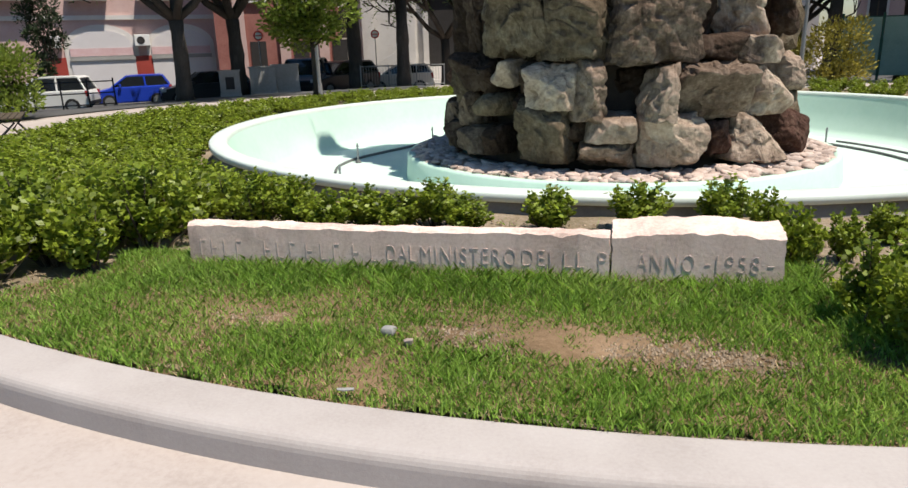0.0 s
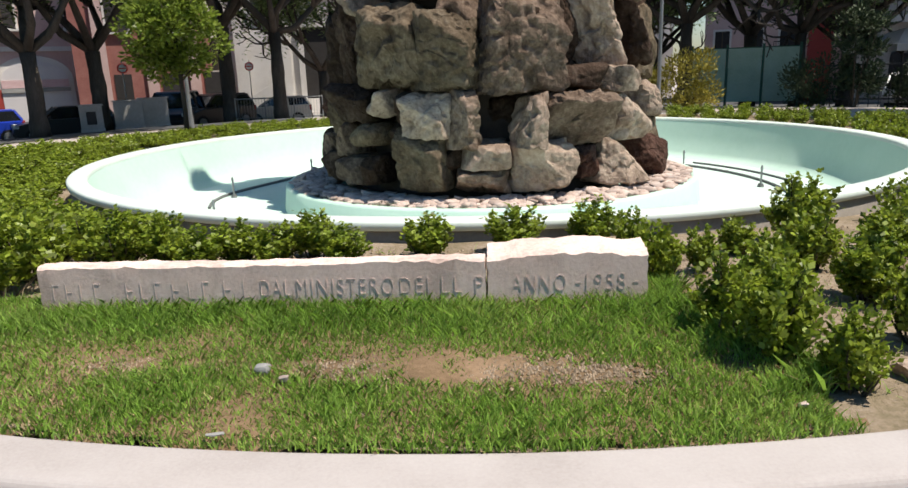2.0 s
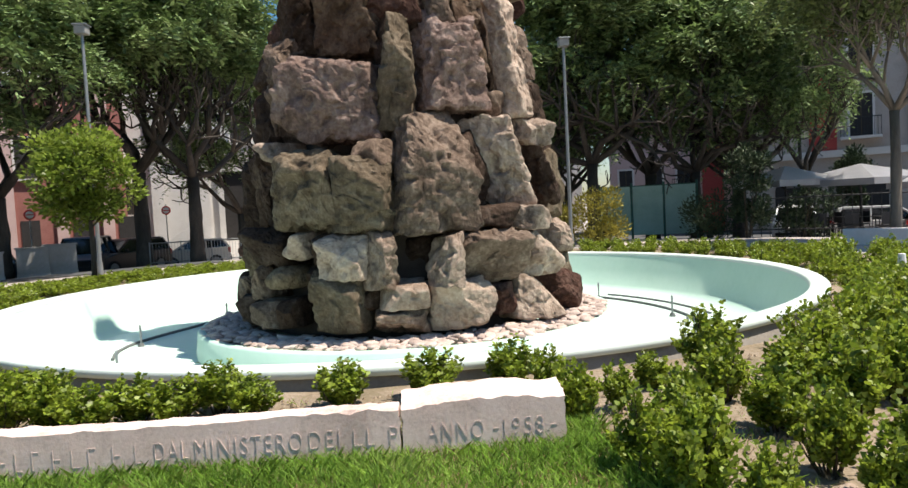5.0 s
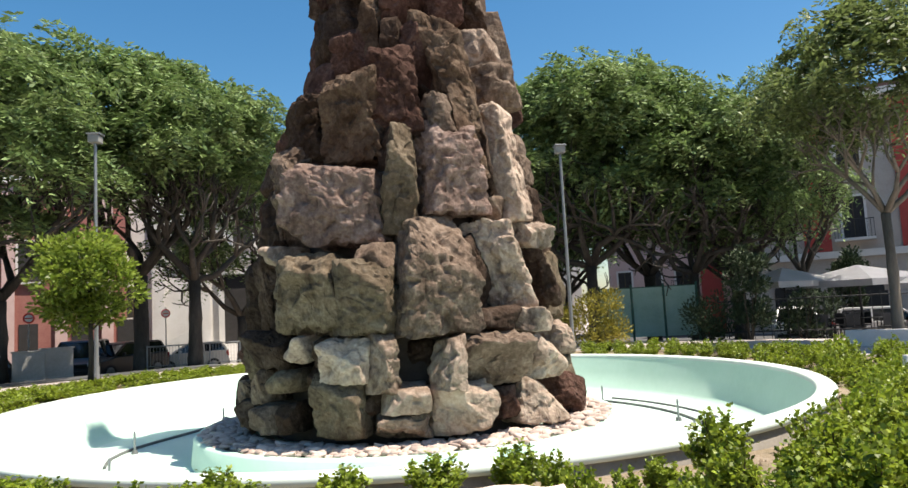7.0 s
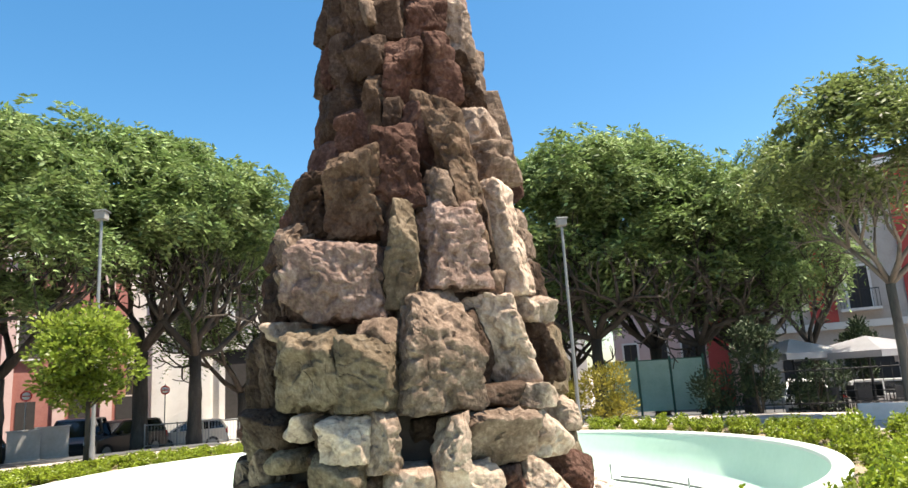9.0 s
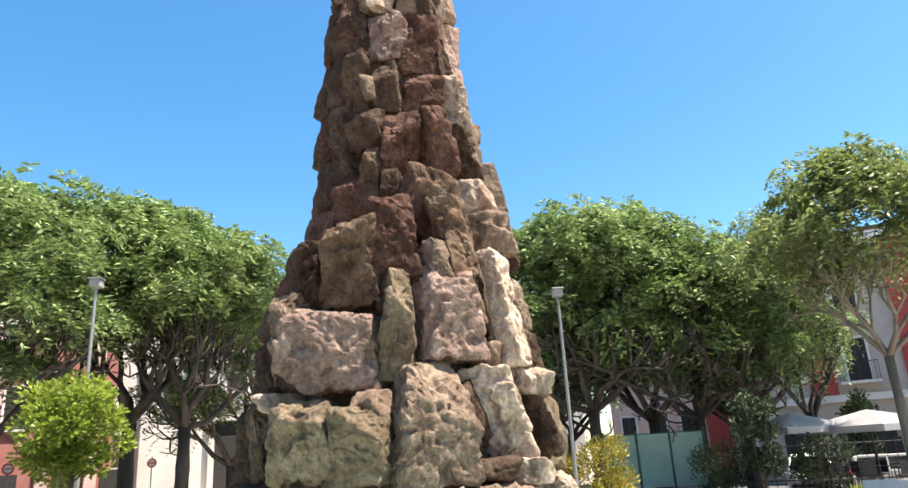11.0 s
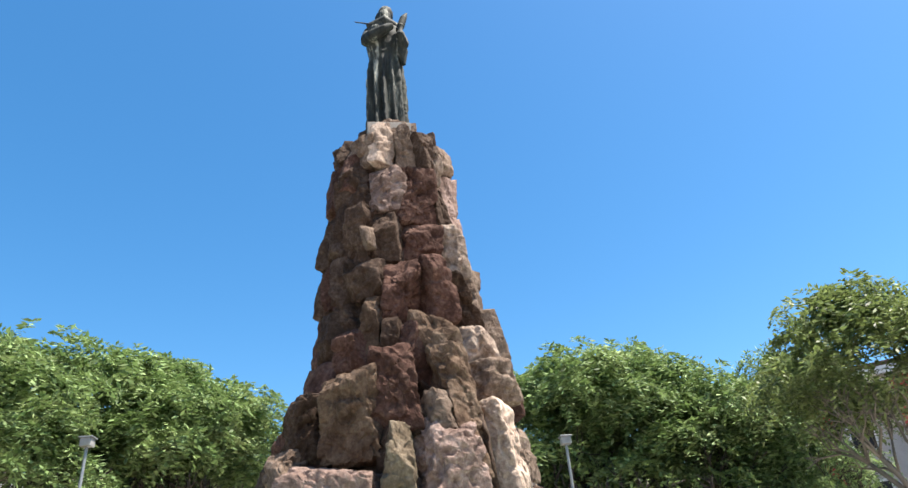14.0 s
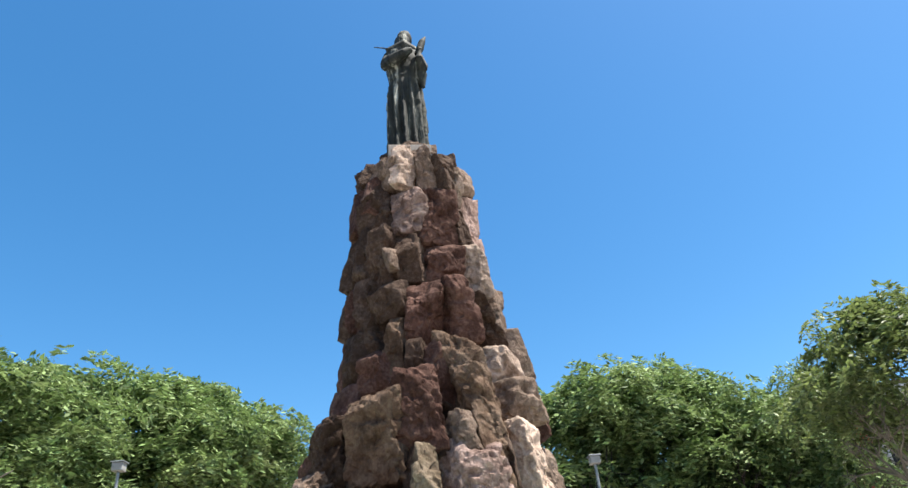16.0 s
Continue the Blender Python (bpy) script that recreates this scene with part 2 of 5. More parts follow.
# ---- mesh helpers ----
def thing(name, label, category, group="", m=None, kind=""):
    ob = new(name)
    ob.empty_display_size = 0.2
    if m is not None:
        ob.matrix_world = m
    return tagged(ob, label, category, group, kind)


def finish(me, material, smooth=False):
    me.materials.append(material)
    if smooth:
        me.polygons.foreach_set("use_smooth", [True] * len(me.polygons))
    me.update()
    return me


def part(name, bm, material=None, parent=None, label="", smooth=False, m=None):
    """Links a bmesh (or a ready mesh) as one object under a thing or part."""
    if isinstance(bm, bmesh.types.BMesh):
        me = bpy.data.meshes.new(name)
        bm.to_mesh(me)
        bm.free()
        finish(me, material, smooth)
    else:
        me = bm
        if not me.materials:
            finish(me, material, smooth)
    ob = new(name, me)
    if parent is not None:
        ob.parent = parent
    if m is not None:
        ob.matrix_local = m
    if label:
        ob["label"] = label
    return ob


def add_box(bm, x0, y0, z0, x1, y1, z1, bevel=0.0):
    r = bmesh.ops.create_cube(bm, size=1, matrix=Matrix.Translation(((x0 + x1) / 2, (y0 + y1) / 2, (z0 + z1) / 2)) @ Matrix.Diagonal((x1 - x0, y1 - y0, z1 - z0, 1)))
    if bevel:
        es = list({e for v in r["verts"] for e in v.link_edges})
        bmesh.ops.bevel(bm, geom=es, offset=bevel, segments=2, affect="EDGES", profile=0.6)
    return bm


def box(x0, y0, z0, x1, y1, z1, bevel=0.0):
    return add_box(bmesh.new(), x0, y0, z0, x1, y1, z1, bevel)


def rod(p, q, r0, r1=None, seg=10, bm=None):
    bm = bm or bmesh.new()
    p, q = Vector(p), Vector(q)
    d = q - p
    m = Matrix.Translation((p + q) / 2) @ d.to_track_quat("Z", "Y").to_matrix().to_4x4()
    bmesh.ops.create_cone(bm, segments=seg, radius1=r0, radius2=r0 if r1 is None else r1, depth=d.length, cap_ends=True, matrix=m)
    return bm


def lathe(profile, seg=160, a0=0.0, a1=360.0):
    """A solid turned round the z axis from (r, z) pairs."""
    bm = bmesh.new()
    full = a1 - a0 >= 360
    n = seg if full else seg + 1
    rings = []
    for i in range(n):
        a = radians(a0 + (a1 - a0) * i / seg)
        rings.append([bm.verts.new((r * math.sin(a), -r * math.cos(a), z)) for r, z in profile])
    for i in range(seg):
        u, v = rings[i], rings[(i + 1) % n]
        for j in range(len(profile) - 1):
            bm.faces.new((u[j], v[j], v[j + 1], u[j + 1]))
    bmesh.ops.recalc_face_normals(bm, faces=bm.faces)
    return bm


def tube(points, radii, seg=7, bm=None):
    """A tapered tube along a polyline."""
    bm = bm or bmesh.new()
    pts = [Vector(p) for p in points]
    first = last = None
    for i, p in enumerate(pts):
        d = (pts[min(i + 1, len(pts) - 1)] - pts[max(i - 1, 0)]).normalized()
        q = d.to_track_quat("Z", "Y")
        ring = [bm.verts.new(p + q @ Vector((radii[i] * math.cos(2 * math.pi * k / seg), radii[i] * math.sin(2 * math.pi * k / seg), 0))) for k in range(seg)]
        if last:
            for k in range(seg):
                bm.faces.new((last[k], last[(k + 1) % seg], ring[(k + 1) % seg], ring[k]))
        first = first or ring
        last = ring
    bm.faces.new(last)
    bm.faces.new(list(reversed(first)))
    return bm


def quads_mesh(name, verts, material, per=4):
    """A mesh of separate faces from an (n, per, 3) array."""
    v = np.ascontiguousarray(verts, dtype=np.float32)
    n = len(v)
    me = bpy.data.meshes.new(name)
    me.vertices.add(n * per)
    me.vertices.foreach_set("co", v.reshape(-1))
    me.loops.add(n * per)
    me.loops.foreach_set("vertex_index", np.arange(n * per, dtype=np.int32))
    me.polygons.add(n)
    me.polygons.foreach_set("loop_start", np.arange(0, n * per, per, dtype=np.int32))
    me.polygons.foreach_set("loop_total", np.full(n, per, dtype=np.int32))
    me.materials.append(material)
    me.update(calc_edges=True)
    return me


def leaves(points, dirs, length, width, rng, droop=0.0, flat=0.0):
    """Four-cornered leaves: base at points, pointing along dirs."""
    p, d = np.asarray(points), np.asarray(dirs, dtype=float)
    d = d + rng.normal(0, 0.25, d.shape) - np.array([0, 0, droop])
    d /= np.linalg.norm(d, axis=1)[:, None]
    s = rng.normal(0, 1, d.shape)
    if flat:
        s = s * (1 - flat) + np.cross(d, [0, 0, 1.0]) * flat * np.sign(rng.uniform(-1, 1, len(d)))[:, None]
    s -= (s * d).sum(1)[:, None] * d
    s /= np.linalg.norm(s, axis=1)[:, None]
    up = np.cross(d, s)
    k = rng.uniform(0.7, 1.3, len(p))[:, None]
    L, W = length * k, width * k
    a = p
    b = p + d * L * 0.5 + s * W * 0.5 + up * W * 0.15
    c = p + d * L
    e = p + d * L * 0.5 - s * W * 0.5 + up * W * 0.15
    return np.stack([a, b, c, e], 1)


# ---- ground, bed, kerb ----
def ground_z(r):
    k = min(1.0, max(0.0, (r - 15.0) / 13.0))
    return STREET * k * k * (3 - 2 * k)


def annulus(radii, heights, seg=180, wobble=0.0):
    bm = bmesh.new()
    rings = []
    for r, h in zip(radii, heights):
        ring = []
        for i in range(seg):
            a = 2 * math.pi * i / seg
            x, y = CX + r * math.sin(a), CY - r * math.cos(a)
            ring.append(bm.verts.new((x, y, h + (wobble * noise.noise(Vector((x * 1.3, y * 1.3, 2))) if wobble else 0))))
        rings.append(ring)
    for u, v in zip(rings, rings[1:]):
        for i in range(seg):
            bm.faces.new((u[i], v[i], v[(i + 1) % seg], u[(i + 1) % seg]))
    bmesh.ops.recalc_face_normals(bm, faces=bm.faces)
    return bm


gr = [0.01, 3, 6.4, 6.5, 9.9, 10.2] + [10.5 + i * 0.9 for i in range(22)] + [32, 40, 60, 120, 300, 900]
gz = [-0.8, -0.8, -0.8, -0.3, -0.3, 0.0] + [ground_z(10.5 + i * 0.9) for i in range(22)] + [STREET] * 6
tagged(part("ground", annulus(gr, gz, 120), M_PAVE), "pale worn stone pavement round the fountain bed", "pavement", kind="structure")


def bed_z(r, a=0.0):
    """Height of the bed at radius r and angle a (0 towards the inscribed wall): it slopes down round the sides."""
    k = min(1.0, max(0.0, (r - 6.9) / 2.3))
    side = min(1.0, abs(a) / 75.0)
    inner = 0.10 - 0.18 * side * side * (3 - 2 * side)
    return inner + (0.12 - inner) * k * k * (3 - 2 * k)


def bed_at(x, y):
    return bed_z(math.hypot(x - CX, y - CY), math.degrees(math.atan2(x - CX, CY - y)))


br = [6.55 + 0.14 * i for i in range(26)]
bed = annulus(br, [0.0] * 26, 300)
for v in bed.verts:
    v.co.z = bed_at(v.co.x, v.co.y) + 0.035 * noise.noise(Vector((v.co.x * 1.3, v.co.y * 1.3, 2)))
tagged(part("planting_bed", bed, M_SOIL, smooth=True), "dry brown soil of the round planting bed", "soil", kind="structure")

KX, KY = -0.18, 12.36
kerb = part("kerb", lathe([(10.03, -0.1), (10.03, 0.12), (10.032, 0.128), (10.045, 0.146), (10.06, 0.15), (10.265, 0.15), (10.282, 0.149), (10.297, 0.146), (10.31, 0.141), (10.321, 0.133), (10.329, 0.122), (10.335, 0.108), (10.338, 0.09), (10.345, -0.1)], 260), M_KERB, smooth=False)
kerb.matrix_world = pose(KX, KY, 0)
tagged(kerb, "pale smooth stone kerb round the planting bed", "kerb", kind="structure")

road = part("road", annulus([27.5, 29, 33, 38, 42.0], [ground_z(27.5) + 0.02, STREET + 0.02, STREET + 0.02, STREET + 0.02, STREET + 0.02], 120), M_ASPH)
tagged(road, "grey asphalt street round the square", "road", kind="structure")
side = bmesh.new()
grid = [[side.verts.new((CX + r * math.sin(radians(a)), CY - r * math.cos(radians(a)), ground_z(r) + 0.03)) for r in [14.6 + 0.9 * i for i in range(15)]] for a in range(-154, -78, 3)]
for u, v in zip(grid, grid[1:]):
    for i in range(14):
        side.faces.new((u[i], v[i], v[i + 1], u[i + 1]))
bmesh.ops.recalc_face_normals(side, faces=side.faces)
tagged(part("road", side, M_ASPH), "grey asphalt lane beside the fountain bed", "road", kind="structure")


# ---- lawn ----
def lawn_left(y):
    return -3.55 - 0.25 * (3.6 - y) + 0.12 * math.sin(y * 7)


def lawn_right(y):
    return 1.42 - 0.22 * max(0.0, y - 3.0) + 0.10 * math.sin(y * 9)


def in_lawn(x, y):
    r = math.hypot(x - KX, y - KY)
    return r < 10.03 and y < 4.3 and lawn_left(y) - (2.5 if y < 3.2 else 0) < x < lawn_right(y)


bm = bmesh.new()
st, grid = 0.08, {}
for i in range(-90, 30):
    for j in range(25, 56):
        x, y = i * st, j * st
        if in_lawn(x, y):
            vs = []
            for u, w in ((i, j), (i + 1, j), (i + 1, j + 1), (i, j + 1)):
                if (u, w) not in grid:
                    px, py = u * st, w * st
                    r = math.hypot(px - KX, py - KY)
                    grid[(u, w)] = bm.verts.new((px, py, (0.145 if r < 9.98 else 0.11) + 0.025 * noise.noise(Vector((px * 1.7, py * 1.7, 5)))))
                vs.append(grid[(u, w)])
            bm.faces.new(vs)
lawn = part("lawn", bm, M_LAWN, smooth=True)
tagged(lawn, "patchy lawn ground in front of the inscribed stone", "lawn", kind="structure")

# bare patches: x, y, half width, half depth
BALD = [(-1.75, 3.17, 0.24, 0.08), (-0.72, 3.08, 0.28, 0.13), (-0.25, 3.05, 0.30, 0.15), (0.12, 3.08, 0.26, 0.12), (0.48, 3.0, 0.18, 0.10)]


def baldness(x, y):
    b = np.zeros_like(x)
    for bx, by, sx, sy in BALD:
        b = np.maximum(b, np.exp(-(((x - bx) / sx) ** 2 + ((y - by) / sy) ** 2)))
    return b


rng = np.random.default_rng(5)
n = 150000
gx, gy = rng.uniform(-5.4, 1.9, n), rng.uniform(2.2, 4.35, n)
ok = np.array([in_lawn(a, b) for a, b in zip(gx, gy)])
gx, gy = gx[ok], gy[ok]
patch = np.array([noise.noise(Vector((a * 2.2, b * 2.2, 0))) for a, b in zip(gx, gy)])
tuft = np.array([noise.noise(Vector((a * 7, b * 11, 4))) for a, b in zip(gx, gy)])
bald = np.clip(baldness(gx, gy) * (0.95 - 2.4 * tuft), 0, 1)
keep = rng.uniform(0, 1, len(gx)) > np.clip(bald * 0.66 + 0.04 - patch * 0.2, 0, 0.85)
gx, gy, bald, patch = gx[keep], gy[keep], bald[keep], patch[keep]
near_wall = np.clip((gy - 3.45) / 0.4, 0, 1) * (gx > -2.9) * (gx < 1.2)
edge_r = np.clip(1 - (np.array([lawn_right(b) for b in gy]) - gx) / 0.35, 0, 1) * (gy > 2.75) * (gy < 3.5)
height = (0.040 + 0.02 * patch + 0.048 * near_wall + 0.10 * edge_r) * rng.uniform(0.5, 1.5, len(gx)) * (1 - 0.4 * bald)
rim_r = np.hypot(gx - KX, gy - KY)


def blades(x, y, h, z0, lean, width):
    m = len(x)
    a = rng.uniform(0, 2 * np.pi, m)
    side = np.stack([np.cos(a), np.sin(a), np.zeros(m)], 1) * (width * rng.uniform(0.7, 1.4, m))[:, None]
    b = rng.uniform(0, 2 * np.pi, m)
    ln = np.stack([np.cos(b), np.sin(b), np.zeros(m)], 1) * (h * lean * rng.uniform(0.3, 1.3, m))[:, None]
    p = np.stack([x, y, np.full(m, z0)], 1)
    mid = p + ln * 0.35 + np.array([0, 0, 1]) * (h * 0.6)[:, None]
    tip = p + ln + np.array([0, 0, 1]) * h[:, None]
    return np.stack([p - side, p + side, mid + side * 0.7, tip, mid - side * 0.7], 1)


dry = rng.uniform(0, 1, len(gx)) < np.clip(bald * 0.8 + 0.14 - patch * 0.35, 0.06, 0.97)
g = part("grass", quads_mesh("grass", blades(gx[~dry], gy[~dry], height[~dry], 0.135, 0.8, 0.0035), M_GRASS, 5), None)
tagged(g, "short green grass with bare worn patches", "grass", kind="stuff")
g = part("dry_grass", quads_mesh("dry_grass", blades(gx[dry], gy[dry], height[dry] * 0.7, 0.135, 1.3, 0.003), M_DRY, 5), None)
tagged(g, "dry straw-coloured grass in the worn patches", "grass", kind="stuff")

# weeds over the bare soil between the shrubs
n = 42000
ra, aa = np.sqrt(rng.uniform(6.9 ** 2, 9.95 ** 2, n)), rng.uniform(-math.pi * 0.8, math.pi * 0.8, n)
wx, wy = CX + ra * np.sin(aa), CY - ra * np.cos(aa)
pn = np.array([noise.noise(Vector((a * 1.1, b * 1.1, 9))) for a, b in zip(wx, wy)])
k = (pn > -0.08) & ~np.array([in_lawn(a, b) for a, b in zip(wx, wy)])
wz = np.array([bed_at(a, b) for a, b in zip(wx[k], wy[k])])
w = blades(wx[k], wy[k], rng.uniform(0.02, 0.075, k.sum()), 0.0, 1.3, 0.0028)
w[:, :, 2] += wz[:, None]
dw = rng.uniform(0, 1, len(w)) < 0.45
g = part("dry_weeds", quads_mesh("dry_weeds", w[dw], M_DRY, 5), None)
tagged(g, "dry straw lying on the soil between shrubs", "straw", kind="stuff")
w = w[~dw]
g = part("weeds", quads_mesh("weeds", w, M_GRASS, 5), None)
tagged(g, "sparse weeds on the soil between shrubs", "weeds", kind="stuff")

# ---- fountain basin ----
basin = thing("fountain_basin", "large round fountain basin painted pale mint green, drained", "fountain", m=pose(CX, CY, 0))
part("outer_wall", lathe([(6.62, -0.5), (6.60, 0.19), (6.585, 0.20)], 200), M_RENDER, basin, "rough grey-brown rendered outer wall", True)
part("rim", lathe([(6.585, 0.19), (6.63, 0.20), (6.635, 0.265), (6.61, 0.285), (6.40, 0.285), (6.375, 0.265), (6.37, 0.22)], 200), M_RIM, basin, "rounded pale painted rim", True)
part("inner_wall", lathe([(6.375, 0.23), (6.25, -0.1), (6.12, -0.45), (6.02, -0.55), (5.88, -0.595)], 200), M_MINT, basin, "smooth mint green inner wall", True)
part("floor", lathe([(5.9, -0.597), (4.5, -0.61), (3.5, -0.62), (0.2, -0.62)], 120), M_FLOOR, basin, "pale mint painted floor")
island = part("island", lathe([(3.60, -0.63), (3.56, -0.26), (3.53, -0.225), (3.44, -0.225), (3.42, -0.29), (0.3, -0.28)], 150), M_MINT, basin, "mint green ring holding the pebbles", True)


def rough_stone(rng, sx, sy, sz, seg, facets=9, amp=0.10, box_like=0.9, ridge=None, tilt=0.12, sharp=60):
    """A broken stone: a box cut by planes, then roughened. Half sizes sx, sy, sz."""
    planes = []
    for ax in range(3):
        for sg in (-1, 1):
            nv = np.zeros(3)
            nv[ax] = sg
            nv += rng.normal(0, tilt, 3)
            nv /= np.linalg.norm(nv)
            planes.append((nv, rng.uniform(0.90, 1.03)))
    if ridge is not None:
        for sg in (-1, 1):
            a = rng.uniform(0.3, 0.75)
            nv = np.array([sg * math.sin(a), -math.cos(a), rng.normal(0, 0.12)])
            planes.append((nv, math.cos(a) * 1.0 + sg * math.sin(a) * ridge))
    for _ in range(facets):
        nv = rng.normal(0, 1, 3)
        nv /= np.linalg.norm(nv)
        planes.append((nv, rng.uniform(1.02, 1.32) * (0.75 + 0.25 * box_like)))
    N = np.array([p[0] for p in planes])
    D = np.array([p[1] for p in planes])
    bm = bmesh.new()
    bmesh.ops.create_cube(bm, size=2)
    bmesh.ops.subdivide_edges(bm, edges=bm.edges, cuts=seg, use_grid_fill=True)
    co = np.array([v.co for v in bm.verts])
    co = np.tan(co * 0.785) * 0.5 + co * 0.5
    d = co / np.linalg.norm(co, axis=1)[:, None]
    q = np.maximum(d @ N.T, 1e-3) / D
    r = 1.0 / (np.power(np.power(np.minimum(q, 50), sharp).sum(1), 1 / sharp))
    off = rng.uniform(-50, 50, 3)
    S = np.array([sx, sy, sz])
    P = d * r[:, None] * S
    nrm = d * np.array([sy * sz, sx * sz, sx * sy])
    nrm /= np.linalg.norm(nrm, axis=1)[:, None]
    for v, p, nn in zip(bm.verts, P, nrm):
        w = Vector(p + off)
        k = amp * 0.5 * noise.noise(w * 1.3) + amp * 0.42 * noise.noise(w * 4.5) + amp * 0.34 * noise.noise(w * 10) + amp * 0.2 * noise.noise(w * 21)
        ch = noise.noise(w * 3.1 + Vector((9, 0, 0)))
        if ch > 0.25:
            k -= amp * 2.2 * (ch - 0.25)
        v.co = Vector(p + nn * k)
    return bm


# pebbles on the island
rng = np.random.default_rng(11)
pebble_meshes = []
for i in range(7):
    b = rough_stone(rng, 0.10, 0.075, 0.04, 2, 9, 0.03, 0.5, None, 0.3, 60)
    me = bpy.data.meshes.new("pebble")
    b.to_mesh(me)
    b.free()
    pebble_meshes.append(finish(me, M_PEBBLE, True))
PEBBLES = []
for i in range(1700):
    r = rng.uniform(2.7, 3.42)
    a = rng.uniform(-180, 180)
    PEBBLES.append((abs(a), a, r, rng.uniform(0.4, 1.25), rng.uniform(0, 360), i))
PEBBLES.sort()

# ---- rock monument ----
PROFILE_Z = [-0.3, 0.6, 1.8, 2.6, 3.8, 4.5, 5.3, 6.0, 6.8, 7.4, 8.0, 9.0, 10.0, 11.1, 11.8]
PROFILE_R = [3.1, 3.05, 2.95, 2.75, 2.55, 2.42, 2.08, 1.85, 1.70, 1.62, 1.55, 1.43, 1.35, 1.22, 1.0]


AXIS_Z = [0, 4.5, 5.3, 6.2, 7.0, 8.0, 10.0, 11.2]
AXIS_X = [0.03, 0.05, 0.27, 0.31, 0.19, 0.06, 0.10, 0.15]


def axis_x(z):
    return float(np.interp(z, AXIS_Z, AXIS_X))


def tower_r(z):
    return float(np.interp(z, PROFILE_Z, PROFILE_R))


monument = thing("rock_monument", "tall tapering pile of rough brown and grey boulders", "monument", m=pose(CX, CY, 0))
# added filler inside the boulders, coloured dark as the shade of their gaps
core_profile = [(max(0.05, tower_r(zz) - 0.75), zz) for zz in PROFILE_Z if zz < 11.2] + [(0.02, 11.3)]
core = part("core", lathe(core_profile, 40), M_GAP_SHADE, monument, "dark inner core painting the shade between the boulders", True)


def put_rock(phi, z, w, h, kind, rng, seg, depth=None, push=0.0, lean=0.22):
    d = depth or max(0.40, min(0.75, 0.55 * w))
    r = tower_r(z) - d + 0.02 + push
    slope = (tower_r(z + h * 0.4) - tower_r(z - h * 0.4)) / (0.8 * h)
    ridge = rng.uniform(-0.35, 0.35) if w > 0.4 else None
    fit = 0.485 if z < 4.2 else 0.462
    rough = 0.055 if w <= 0.4 else 0.115 if z < 4.2 else 0.066
    b = rough_stone(rng, w * fit, d, h * fit, seg, 9, rough, 0.95, ridge, 0.2, 18 if kind == 2 else 55)
    a = radians(phi)
    m = pose(axis_x(z) + r * math.sin(a), -r * math.cos(a), z, 0, 0, phi + rng.uniform(-16, 16) * (1 if z < 8.5 else 0.4)) @ pose(0, 0, 0, math.degrees(math.atan(slope)) * lean + rng.uniform(-8, 7), rng.uniform(-6, 6), 0)
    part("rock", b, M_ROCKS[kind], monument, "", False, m)


